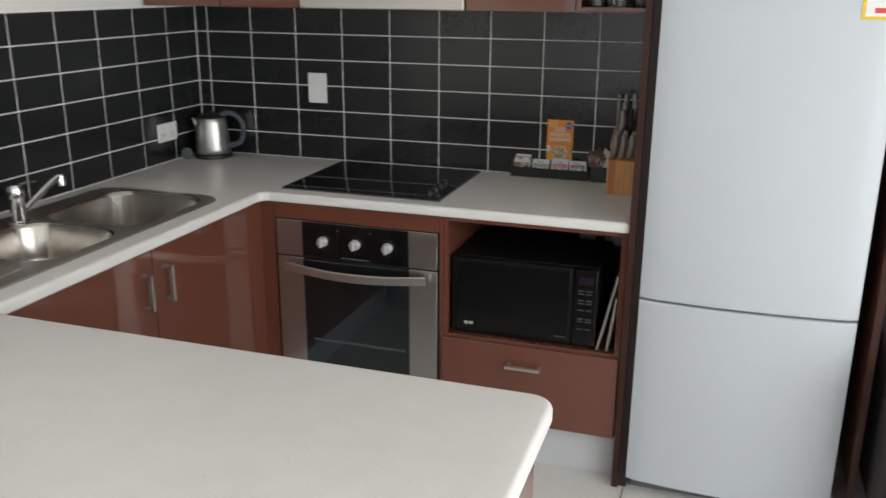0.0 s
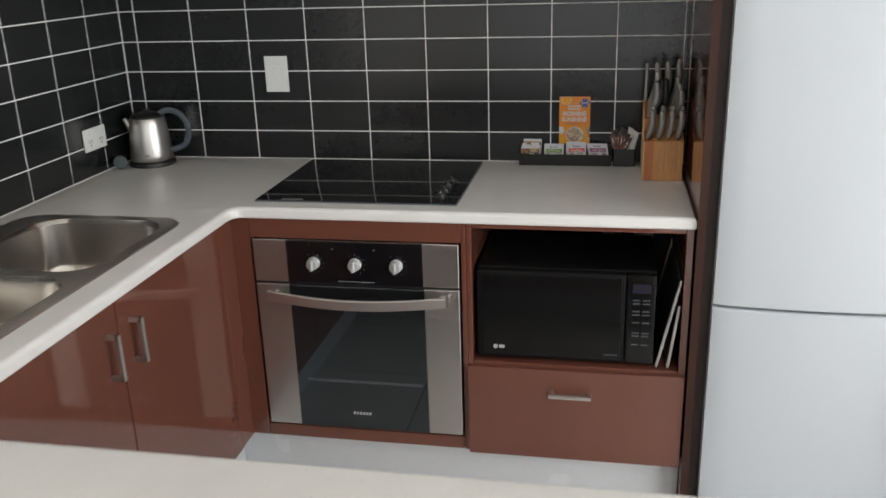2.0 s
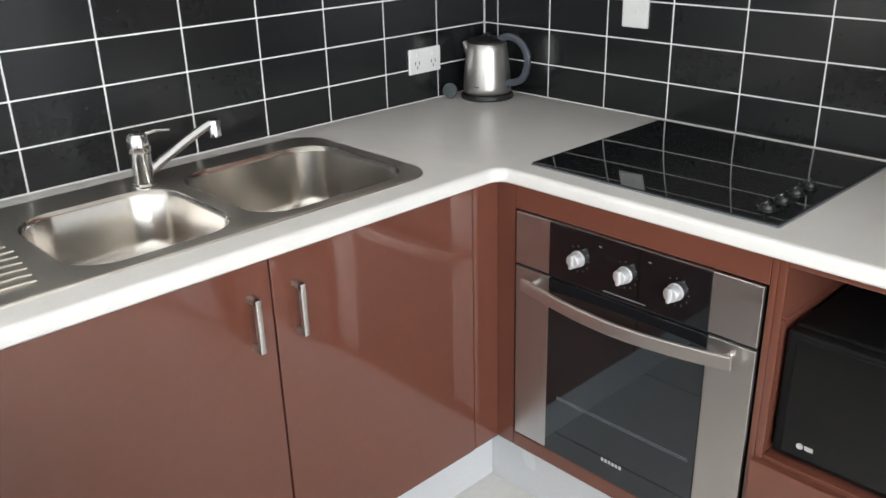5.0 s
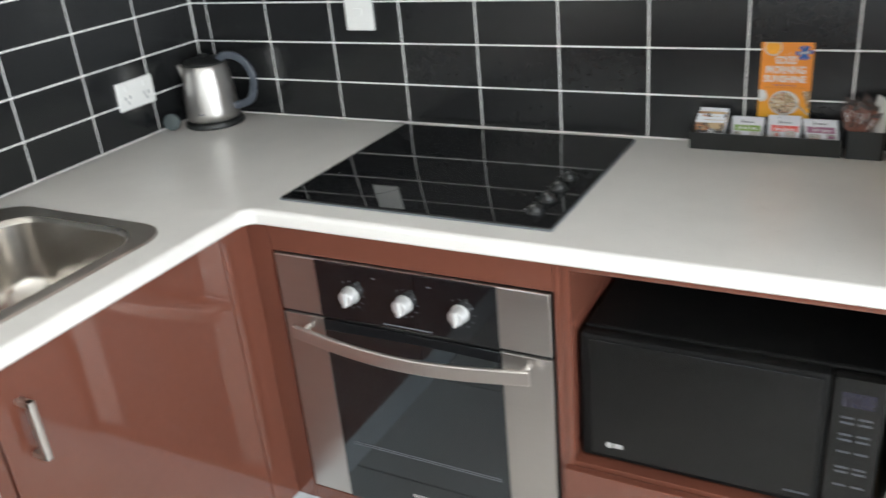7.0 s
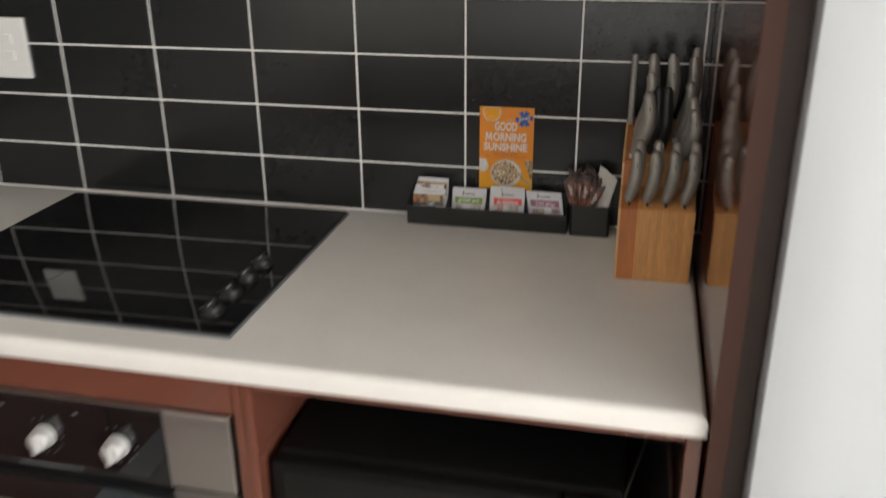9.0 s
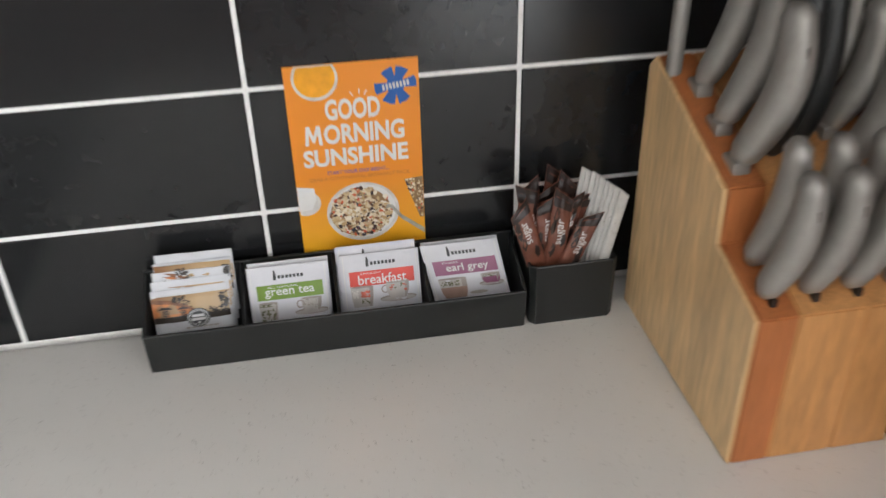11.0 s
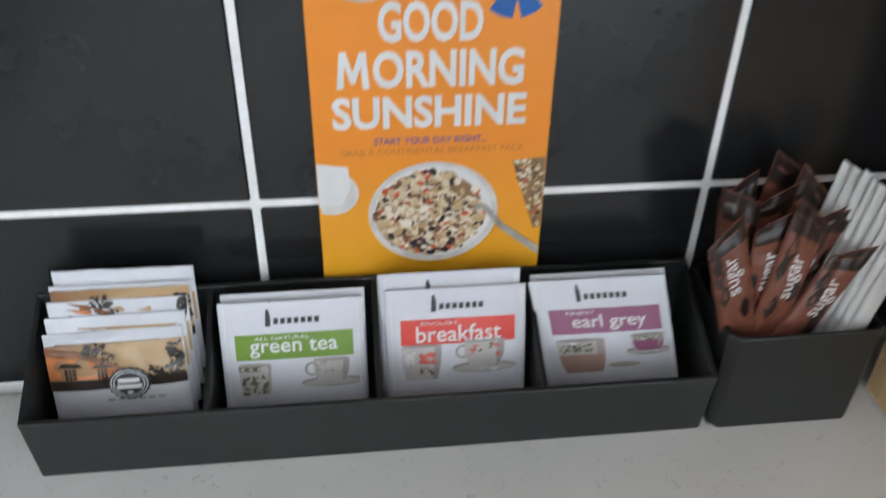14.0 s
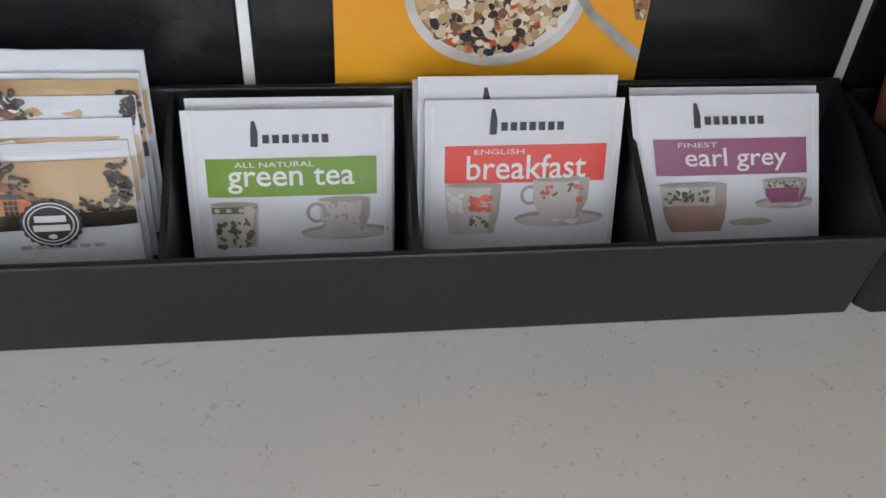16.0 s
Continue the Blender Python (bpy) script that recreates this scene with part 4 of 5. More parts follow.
class Packet:
    """A filled paper packet: u across, v up, its face towards -y."""

    def __init__(self, name, w, h, t, mat, label, category, group, seal=0.006, wrinkle=0.00035, seed=0, shear=0.0, point=0.0, drop=0.0, squash=1.0):
        self.point, self.drop, self.squash = point, drop, squash
        self.w, self.h, self.t, self.seal, self.wr, self.seed, self.shear = w, h, t, seal, wrinkle, seed, shear
        self.ob = thing(name, (0, 0, 0), label, category, group)
        bm = bmesh.new()
        n, m = 22, 30
        def grid(sign):
            return [[bm.verts.new(self.at(-w / 2 + w * i / n, h * j / m, sign)) for i in range(n + 1)] for j in range(m + 1)]
        f, b = grid(1), grid(-1)
        for j in range(m):
            for i in range(n):
                bm.faces.new((f[j][i], f[j][i + 1], f[j + 1][i + 1], f[j + 1][i]))
                bm.faces.new((b[j][i], b[j + 1][i], b[j + 1][i + 1], b[j][i + 1]))
        rim = lambda g: [g[0][i] for i in range(n)] + [g[j][n] for j in range(m)] + [g[m][i] for i in range(n, 0, -1)] + [g[j][0] for j in range(m, 0, -1)]
        ra, rb = rim(f), rim(b)
        for i in range(len(ra)):
            k = (i + 1) % len(ra)
            bm.faces.new((ra[i], rb[i], rb[k], ra[k]))
        bmesh.ops.recalc_face_normals(bm, faces=bm.faces[:])
        part("wrapper", bm, mat, self.ob, smooth=60)

    def depth(self, u, v, sign=1):
        a, b = abs(2 * u / self.w), (v - self.seal) / (self.h - 2 * self.seal)
        body = max(0, 1 - a ** 5) * math.sin(math.pi * min(max(b, 0), 1)) ** 0.5 if 0 < b < 1 else 0
        wr = noise.noise((u * 120 + self.seed * 7.3, v * 120, self.seed * 3.1)) + 0.6 * noise.noise((u * 260, v * 90 + self.seed, 4.0))
        edge = min(1, 12 * (1 - a)) if a < 1 else 0
        return sign * (0.0003 + self.t * body) + self.wr * wr * edge

    def at(self, u, v, sign=1, lift=0.0):
        return (u + self.shear * v, -self.depth(u, v, sign) - lift, v + self.point * (u / self.w - 0.3) * max(0.0, v / self.h) ** 5)

    def printed(self, name, bm, mat, lift=0.00025, label=""):
        for v in bm.verts:
            v.co = self.at(v.co.x, 0.034 + (v.co.y - 0.034) * self.squash - self.drop, 1, lift)
        bm.normal_update()
        return part(name, bm, mat, self.ob, label, smooth=60)

    def area(self, name, u0, u1, v0, v1, mat, lift=0.00025, label=""):
        return self.printed(name, sheet(u0, u1, v0, v1, 26, 20), mat, lift, label)

    def place(self, x, y, z, lean=20.0, roll=0.0, turn=0.0):
        self.ob.matrix_basis = Matrix.Translation((x, y, z)) @ Matrix.Rotation(radians(turn), 4, "Z") @ Matrix.Rotation(radians(-lean), 4, "X") @ Matrix.Rotation(radians(roll), 4, "Y")


def cup_shape(u0, u1, v0, v1, taper=0.8):
    c, w = (u0 + u1) / 2, (u1 - u0) / 2
    return [(c - w * taper, v0), (c + w * taper, v0), (c + w * 0.95, v0 + (v1 - v0) * 0.45), (c + w, v1), (c - w, v1), (c - w * 0.95, v0 + (v1 - v0) * 0.45)]


def blots(shape, n, seed, size):
    """Loose sprigs of petals strewn over a printed cup."""
    rng = random.Random(seed)
    u0, u1, v0, v1 = shape
    out = []
    for _ in range(n):
        s = size * rng.uniform(0.5, 1.2)
        out.append(flat(disc(rng.uniform(u0, u1), rng.uniform(v0, v1), s, s * rng.uniform(0.4, 0.9), 9, rot=rng.uniform(0, 180))))
    return joined(*out)


def tea(front, x, y, z, ink, small, big, art, label, lean=20, roll=0, seed=1, shear=0.0, su=(-0.0163, 0.0072), bu=(-0.0186, 0.0192), dv=0.0):
    p = Packet("tea_sachet", 0.0615, 0.0615, 0.0014, PAPER, label, "tea bag", "tea sachets", 0.004, 0.0003, seed, shear, drop=0.0075)
    bars = [flat([(-0.0112, 0.0580 + dv), (-0.0090, 0.0580 + dv), (-0.0088, 0.0625 + dv), (-0.0096, 0.0657 + dv), (-0.0106, 0.0657 + dv), (-0.0110, 0.0625 + dv)])]
    for i in range(7):
        a = -0.0076 + i * 0.0029
        bars.append(sheet(a, a + 0.0020, 0.0590 + dv, 0.0616 + dv, 1, 2))
    tagged(p.printed("maker_mark", joined(*bars), DARKINK, 0.0003), "dark grey maker's mark shapes", kind="stuff")
    for u in (-0.0285, 0.0285):
        p.area("crimp", u - 0.0004, u + 0.0004, 0.010, 0.067, WHITEINK, 0.00035)
    if front:
        p.area("band", -0.0247, 0.0260, 0.0425 + dv, 0.0545 + dv, ink, 0.00025, "printed colour band")
        p.printed("small_lettering", fitted(small, su[0], su[1], 0.0518 + dv, 0.0534 + dv), WHITEINK, 0.0005)
        p.printed("lettering", fitted(big, bu[0], bu[1], 0.0437 + dv, 0.0515 + dv, 0.008), WHITEINK, 0.0005)
        lower = 0.026
        def cup(u0, u1, v0, v1, taper, mat=CHINA, hook=0, saucer=None):
            """A printed cup: saucer, handle, body, inner rim and a shaded flank."""
            if saucer:
                p.printed("saucer_picture", flat(disc((u0 + u1) / 2, v0 + 0.0004, saucer, saucer * 0.19, 30)), CHINASH, 0.00028)
                p.printed("saucer_picture", flat(disc((u0 + u1) / 2, v0 - 0.0004, saucer * 0.97, saucer * 0.15, 30)), CHINA, 0.00034)
            if hook:
                c = u0 if hook < 0 else u1
                o, q = disc(c + hook * 0.0006, v0 + (v1 - v0) * 0.62, 0.0032, 0.0034, 20), disc(c + hook * 0.0006, v0 + (v1 - v0) * 0.62, 0.0021, 0.0023, 20)
                bm = bmesh.new()
                a, e = [bm.verts.new((*k, 0)) for k in o], [bm.verts.new((*k, 0)) for k in q]
                for i in range(20):
                    bm.faces.new((a[i], a[(i + 1) % 20], e[(i + 1) % 20], e[i]))
                p.printed("cup_handle_picture", bm, CHINASH, 0.00036)
            p.printed("cup_picture", flat(cup_shape(u0, u1, v0, v1, taper)), mat, 0.00040)
            w = u1 - u0
            p.printed("cup_shade", flat([(u1 - w * 0.22, v0 + 0.0004), (u1 - w * 0.12 * (2 - taper), v0 + 0.0004), (u1 - w * 0.03, v0 + (v1 - v0) * 0.5), (u1 - 0.0003, v1), (u1 - w * 0.18, v1)]), CHINASH, 0.00044)
            p.printed("cup_rim_picture", flat(disc((u0 + u1) / 2, v1, w / 2, 0.0009, 24)), CHINASH if mat is CHINA else CHINA, 0.00047)
        if art == "green":
            cup(-0.0243, -0.0100, lower, 0.0402, 0.85)
            p.printed("rim_picture", sheet(-0.0240, -0.0103, 0.0372, 0.0394, 4, 2), LEAFPR, 0.0005)
            p.printed("rim_picture", joined(*[flat(disc(-0.0225 + i * 0.0036, 0.0383, 0.0009, 0.0007, 10)) for i in range(4)]), CHINA, 0.00055)
            p.printed("sprig_picture", blots((-0.0225, -0.0125, lower, 0.0355), 34, 3, 0.0011), LEAFPR, 0.0005)
            cup(0.0080, 0.0240, 0.0300, 0.0412, 0.7, hook=-1, saucer=0.0135)
            p.printed("sprig_picture", blots((0.0095, 0.0225, 0.0325, 0.0405), 34, 5, 0.0008), GREYPR, 0.0005)
        elif art == "red":
            cup(-0.0246, -0.0068, lower, 0.0425, 0.8)
            p.printed("rose_picture", blots((-0.0165, -0.0105, 0.0335, 0.0390), 16, 8, 0.0016), ROSEPR, 0.0005)
            p.printed("rose_picture", blots((-0.0235, -0.0175, 0.0335, 0.0400), 10, 18, 0.0014), PALEPR, 0.0005)
            p.printed("leaf_picture", blots((-0.0200, -0.0100, 0.0290, 0.0325), 12, 9, 0.0010), LEAFPR, 0.00055)
            cup(0.0030, 0.0215, 0.0305, 0.0440, 0.62, hook=-1, saucer=0.0145)
            p.printed("rose_picture", blots((0.0060, 0.0090, 0.0375, 0.0415), 8, 11, 0.0011), ROSEPR, 0.0005)
            p.printed("rose_picture", blots((0.0165, 0.0200, 0.0365, 0.0425), 8, 12, 0.0011), ROSEPR, 0.0005)
            p.printed("leaf_picture", blots((0.0080, 0.0170, 0.0385, 0.0430), 8, 19, 0.0007), LEAFPR, 0.00055)
        else:
            cup(-0.0240, -0.0015, lower - 0.002, 0.0402, 0.75)
            p.printed("milk_tea_picture", flat(cup_shape(-0.0235, -0.0024, lower - 0.002, 0.0330, 0.78)), TEAPR, 0.00055)
            p.printed("sprig_picture", blots((-0.0225, -0.0060, 0.0345, 0.0385), 34, 13, 0.0009), LEAFPR, 0.0006)
            cup(0.0105, 0.0262, 0.0330, 0.0412, 0.7, saucer=0.0105)
            p.printed("tea_picture", flat(cup_shape(0.0112, 0.0256, 0.0334, 0.0385, 0.72)), PURPLE, 0.0005)
            p.printed("sprig_picture", blots((0.012, 0.0250, 0.0388, 0.0410), 20, 14, 0.0007), LEAFPR, 0.00055)
            p.printed("saucer_picture", flat(disc(0.0060, 0.0268, 0.0075, 0.0014, 20)), GREYPR, 0.00030)
    p.place(x, y, z, lean, roll)


def coffee(x, y, z, lean, seed, front):
    p = Packet("coffee_sachet", 0.0575, 0.0525, 0.0018, PAPERF, "glossy coffee sachet with a sunset print and white ends", "coffee sachet", "coffee sachets", 0.006, 0.0006, seed, drop=0.0070, squash=0.84)
    top = 0.0625 if seed == 3 else 0.0582 if front else 0.0505
    p.area("scene_print", -0.0283, 0.0283, 0.0340, top, SUNSET, 0.0010, "orange sunset picture")
    if not front and seed != 3:
        p.place(x, y, z, lean, seed * 0.5 - 1.2)
        return
    house = flat([(-0.0285, 0.0395), (0.0015, 0.0392), (0.0030, 0.0425), (-0.0040, 0.0468), (-0.0140, 0.0515), (-0.0285, 0.0535)], 1)
    p.printed("scene_print", house, HOUSEPR, 0.0013, "orange lit house of the picture")
    roof = flat([(0.0036, 0.0420), (0.0046, 0.0432), (-0.0030, 0.0492), (-0.0125, 0.0545), (-0.0285, 0.0572), (-0.0285, 0.0532), (-0.0140, 0.0512), (-0.0040, 0.0466)], 1)
    p.printed("scene_print", roof, ROOFTILE, 0.0015, "brown roof of the picture")
    dark = [sheet(-0.0285, 0.0285, 0.0342, 0.0398, 14, 3)]
    for u, v, k in ((-0.0215, 0.0402, 1.0), (-0.0080, 0.0400, 0.85)):
        dark += [sheet(u + q * 0.0017 * k, u + q * 0.0017 * k + 0.0013 * k, v + r * 0.0021 * k, v + r * 0.0021 * k + 0.0017 * k, 1, 1) for q in range(3) for r in range(3)]
        dark += [flat([(u - 0.0028 * k, v + 0.0068 * k), (u + 0.0080 * k, v + 0.0064 * k), (u + 0.0062 * k, v + 0.0084 * k), (u - 0.0006 * k, v + 0.0090 * k)])]
    p.printed("scene_print", joined(*dark), ROOFPR, 0.0016, "dark street of the picture")
    trees = [blots((-0.0125, -0.0030, 0.0525, 0.0585), 26, seed + 60, 0.0013), blots((-0.0060, 0.0005, 0.0470, 0.0530), 16, seed + 80, 0.0009),
             blots((0.0130, 0.0270, 0.0398, 0.0445), 34, seed + 20, 0.0013), blots((0.0225, 0.0275, 0.0445, 0.0585), 46, seed + 40, 0.0014)]
    p.printed("scene_print", joined(*trees), ROOFPR, 0.0018, "dark trees of the picture")
    if seed != 3:
        for v in (0.0606, 0.0618, 0.063):
            p.area("crimp", -0.0285, 0.0285, v, v + 0.0005, PAPER, 0.0004)
    if front:
        star = [(0.0045 + r * math.cos(radians(a * 9)), 0.0365 + r * math.sin(radians(a * 9))) for a, r in [(i, 0.0092 if i % 2 else 0.0084) for i in range(40)]]
        b = p.printed("seal_badge", flat(star), DARKINK, 0.0021, "round dark badge with scalloped rim")
        rng = []
        for r in (0.0078, 0.0066):
            o, q = disc(0.0045, 0.0365, r, r, 40), disc(0.0045, 0.0365, r - 0.0004, r - 0.0004, 40)
            bm = bmesh.new()
            a, c = [bm.verts.new((*k, 0)) for k in o], [bm.verts.new((*k, 0)) for k in q]
            for i in range(40):
                bm.faces.new((a[i], a[(i + 1) % 40], c[(i + 1) % 40], c[i]))
            rng.append(bm)
        rng += [sheet(0.0045 - 0.0045, 0.0045 + 0.0045, 0.0372, 0.0396, 4, 2), sheet(0.0045 - 0.0052, 0.0045 + 0.0052, 0.0338, 0.0362, 4, 2), flat(disc(0.0045, 0.0318, 0.0013, 0.0009, 12))]
        p.printed("badge_mark", joined(*rng), WHITEINK, 0.0024)
        p.printed("print", joined(*[sheet(-0.006 + i * 0.0042, -0.0028 + i * 0.0042, 0.0262, 0.0276, 2, 1) for i in range(6)]), GREYPR, 0.0003)
    p.place(x, y, z, lean, seed * 0.5 - 1.2)


def tray():
    t = thing("tea_tray", (1.449, -0.036, ZC), "black plastic tray divided for tea and coffee sachets", "tray")
    x0, x1, yb, yf, k = 1.304, 1.594, -0.0085, -0.0615, 0.0022
    zb, zf = ZC + 0.061, ZC + 0.0365

    def side(x):
        bm = bmesh.new()
        a = [bm.verts.new((x, y, z)) for y, z in ((yb, ZC + 0.0002), (yf + 0.0045, ZC + 0.0002), (yf - 0.001, zf), (yb + 0.0005, zb))]
        b = [bm.verts.new((x + k, y, z)) for y, z in ((yb, ZC + 0.0002), (yf + 0.0045, ZC + 0.0002), (yf - 0.001, zf), (yb + 0.0005, zb))]
        for i in range(4):
            j = (i + 1) % 4
            bm.faces.new((a[i], b[i], b[j], a[j]))
        bm.faces.new(a[::-1])
        bm.faces.new(b)
        bmesh.ops.recalc_face_normals(bm, faces=bm.faces[:])
        bmesh.ops.bevel(bm, geom=bm.edges[:], offset=0.0005, segments=2, affect="EDGES")
        return bm
    part("floor_plate", bx(x0 + 0.001, x1 - 0.001, yf + 0.005, yb - 0.001, ZC + 0.0002, ZC + 0.0018, 0.0004), BLKPL, t)
    fw = bx(x0, x1, yf - 0.0015, yf + 0.0012, ZC + 0.0001, zf + 0.0004, 0.0011)
    for v in fw.verts:
        v.co.y += 0.0045 * (1 - (v.co.z - ZC) / 0.0365)
    part("front_wall", fw, BLKPL, t)
    part("back_wall", bx(x0, x1, yb - 0.002, yb + 0.0005, ZC + 0.0002, zb, 0.0008), BLKPL, t)
    for x in (x0, x1 - k):
        part("side_wall", side(x), BLKPL, t)
    for x in (1.3765, 1.4475, 1.5175):
        part("divider", side(x), BLKPL, t)


def sugar_pot():
    t = thing("sugar_pot", (1.6325, -0.032, ZC), "black plastic holder beside the tea tray", "holder")
    bm, rings = bmesh.new(), []
    for z, e in ((0.0002, 0.0018), (0.0010, 0.0013), (0.0545, 0.0002), (0.0555, 0.0006), (0.0555, 0.0020), (0.0545, 0.0024), (0.004, 0.0036)):
        base = rounded(0.071 - 2 * e, 0.056 - 2 * e, 0.0045 - 0.4 * e, 1)
        rings.append([bm.verts.new((1.6325 + x, -0.0325 + y, ZC + z)) for x, y in base])
    for a, b in zip(rings, rings[1:]):
        for i in range(len(a)):
            j = (i + 1) % len(a)
            bm.faces.new((a[i], a[j], b[j], b[i]))
    bm.faces.new(rings[0][::-1])
    bm.faces.new(rings[-1])
    bmesh.ops.recalc_face_normals(bm, faces=bm.faces[:])
    part("shell", bm, BLKPL, t, smooth=20)


def sugar_sticks():
    # x where the stick crosses the rim, y, sideways lean, lean back, length, base height
    spec = [(1.6040, -0.0505, -17, 3, 0.104, 0.006), (1.6135, -0.0460, 0, 3, 0.100, 0.006), (1.6190, -0.0500, 7, 3, 0.100, 0.007), (1.6240, -0.0445, 13, 4, 0.100, 0.008),
            (1.6320, -0.0535, 25, 5, 0.089, 0.012), (1.6075, -0.0380, -9, 2, 0.104, 0.006), (1.6150, -0.0320, 3, 2, 0.105, 0.006), (1.6240, -0.0300, 10, 2, 0.104, 0.007),
            (1.6290, -0.0390, 18, 4, 0.097, 0.010), (1.6105, -0.0220, -7, 1, 0.106, 0.006), (1.6210, -0.0180, 6, 1, 0.106, 0.007)]
    for k, (rim, y, roll, lean, h, z0) in enumerate(spec):
        rng = random.Random(k + 70)
        x = rim - (0.055 - z0) * math.tan(radians(roll))
        w = 0.0162
        p = Packet("sugar_stick", w, h, 0.0022, STICKB, "brown paper sugar stick in a black holder", "sugar stick", "sugar sticks", 0.005, 0.0012, k + 1, 0.0, (0.013, 0.010, -0.011, 0.014, 0.012, -0.010, 0.013, -0.012, 0.011, 0.012, -0.010)[k])
        p.area("end_print", -w / 2 + 0.0002, w / 2 - 0.0002, h - 0.011, h - 0.0004, STICKD, 0.0002, "dark brown printed end")
        for q in range(4):
            u, v = rng.choice((-0.0045, 0.0045)) + rng.uniform(-0.0012, 0.0012), h - 0.014 - q * 0.009 - rng.uniform(0, 0.004)
            shape = [(u + a * math.cos(radians(g)), v + 1.9 * a * math.sin(radians(g))) for g, a in ((0, 0.0018), (50, 0.0026), (100, 0.0034), (150, 0.0020), (200, 0.0030), (250, 0.0036), (300, 0.0020))]
            p.printed("swirl_print", flat([(max(-0.0078, min(0.0078, a)), b) for a, b in shape], 2), STICKD, 0.0003)
        p.area("end_print", -w / 2 + 0.0002, w / 2 - 0.0002, 0.002, 0.026, STICKD, 0.0002)
        lt = fitted("sugar", 0, 0.0205, -0.0031, 0.0031, 0.004)
        moved(lt, Matrix.Translation((0.0012, h - 0.0345 - 0.002 * (k % 3), 0)) @ Matrix.Rotation(radians(90), 4, "Z"))
        p.printed("lettering", lt, WHITEINK, 0.0007)
        p.place(x, y, ZC + z0, lean, roll)
    for i in range(9):
        rng = random.Random(i + 200)
        h = 0.109 - i * 0.0013 + rng.uniform(-0.001, 0.001)
        roll = 9 + i * 0.5 + rng.uniform(-0.8, 0.8)
        p = Packet("sugar_stick", 0.0085, h, 0.0018, STICKW, "white paper sugar stick in a black holder", "sugar stick", "white sugar sticks", 0.004, 0.0008, i + 30, 0.0, -0.004)
        p.printed("print", blots((-0.002, 0.002, 0.062, 0.080), 6, i, 0.0007), GREYPR, 0.0004)
        p.place(1.6390 + i * 0.0026 - 0.045 * math.tan(radians(roll)), -0.0290 - i * 0.0030, ZC + 0.010, 2 + 0.15 * i, roll)


def flyer():
    W, Hh = 0.097, 0.210
    f = thing("breakfast_flyer", (0, 0, 0), "orange breakfast flyer leaning on black tiles", "flyer")

    def put(name, bm, mat, lift, label=""):
        for v in bm.verts:
            v.co = (v.co.x, -0.0004 - lift, v.co.y)
        bm.normal_update()
        return part(name, bm, mat, f, label)
    part("card", bx(-W / 2, W / 2, -0.0004, 0.0, 0, Hh, 0), ORANGE, f)
    L1, L2, L3, L4 = 0.0001, 0.0002, 0.0003, 0.0004
    ju = [q for q in disc(-0.0265, 0.2000, 0.0166, 0.0166, 60) if q[1] < 0.2098]
    put("juice_glass_picture", flat(ju), PALEPR, L1, "glass rim picture")
    ju = [q for q in disc(-0.0265, 0.2003, 0.0146, 0.0146, 60) if q[1] < 0.2098]
    put("juice_picture", flat(ju), JUICE, L2)
    rng = random.Random(2)
    star = []
    for a, ln, w in ((8, 0.0150, 0.0045), (66, 0.0138, 0.0050), (118, 0.0135, 0.0046), (188, 0.0150, 0.0046), (246, 0.0142, 0.0050), (298, 0.0140, 0.0048)):
        c, s = math.cos(radians(a)), math.sin(radians(a))
        star += [(0.0312 + c * d - s * k, 0.1903 + s * d + c * k) for d, k in ((0.0062, -w * 0.62), (ln, -w), (ln * 1.04, w * 0.2), (ln * 0.97, w), (0.0062, w * 0.62))]
    put("splash_picture", flat(star), BLUEINK, L1, "blue star-shaped splash")
    bars = [moved(sheet(-0.0098 + i * 0.0026, -0.0081 + i * 0.0026, -0.0022, 0.0022, 1, 1), Matrix.Translation((0.0312, 0.1903, 0)) @ Matrix.Rotation(radians(8), 4, "Z")) for i in range(8)]
    put("splash_bars", joined(*bars), PALEPR, L2, "pale bars on the splash")
    put("headline", fitted("GOOD", -0.0213, 0.0190, 0.1673, 0.1835, 0.032), WHITEINK, L2, "white brush lettering")
    mm = [(-0.0380, 0.1488), (-0.0366, 0.1640), (-0.0340, 0.1641), (-0.0316, 0.1558), (-0.0289, 0.1638), (-0.0262, 0.1640), (-0.0252, 0.1486), (-0.0278, 0.1487), (-0.0284, 0.1580), (-0.0308, 0.1508), (-0.0326, 0.1510), (-0.0347, 0.1584), (-0.0353, 0.1489)]
    put("headline", joined(flat(mm), fitted("ORNING", -0.0238, 0.0360, 0.1485, 0.1642, 0.032)), WHITEINK, L2, "white brush lettering")
    put("headline", fitted("SUNSHINE", -0.0405, 0.0380, 0.1310, 0.1452, 0.032), WHITEINK, L2, "white brush lettering")
    for u, v, a in ((-0.0012, 0.1865, 125), (0.0045, 0.1880, 85), (0.0090, 0.1868, 55)):
        put("ray_stroke", moved(sheet(-0.002, 0.002, -0.0004, 0.0004, 1, 1), Matrix.Translation((u, v, 0)) @ Matrix.Rotation(radians(a), 4, "Z")), WHITEINK, L2)
    put("subline", fitted("START YOUR DAY RIGHT...", -0.0242, 0.0225, 0.1238, 0.1268, 0.012), NAVYINK, L2)
    put("subline", fitted("GRAB A CONTINENTAL BREAKFAST PACK", -0.0381, 0.0384, 0.1190, 0.1220), RUSTINK, L2)
    jug = [q for q in disc(-0.0425, 0.1015, 0.0112, 0.0105, 40) if q[0] > -0.0484]
    put("jug_picture", flat(jug), PALEPR, L1, "white milk jug picture")
    put("jug_picture", flat([(-0.0483, 0.1160), (-0.0355, 0.1140), (-0.0345, 0.1040), (-0.0385, 0.0960), (-0.0483, 0.0950)]), WHITEINK, L2)
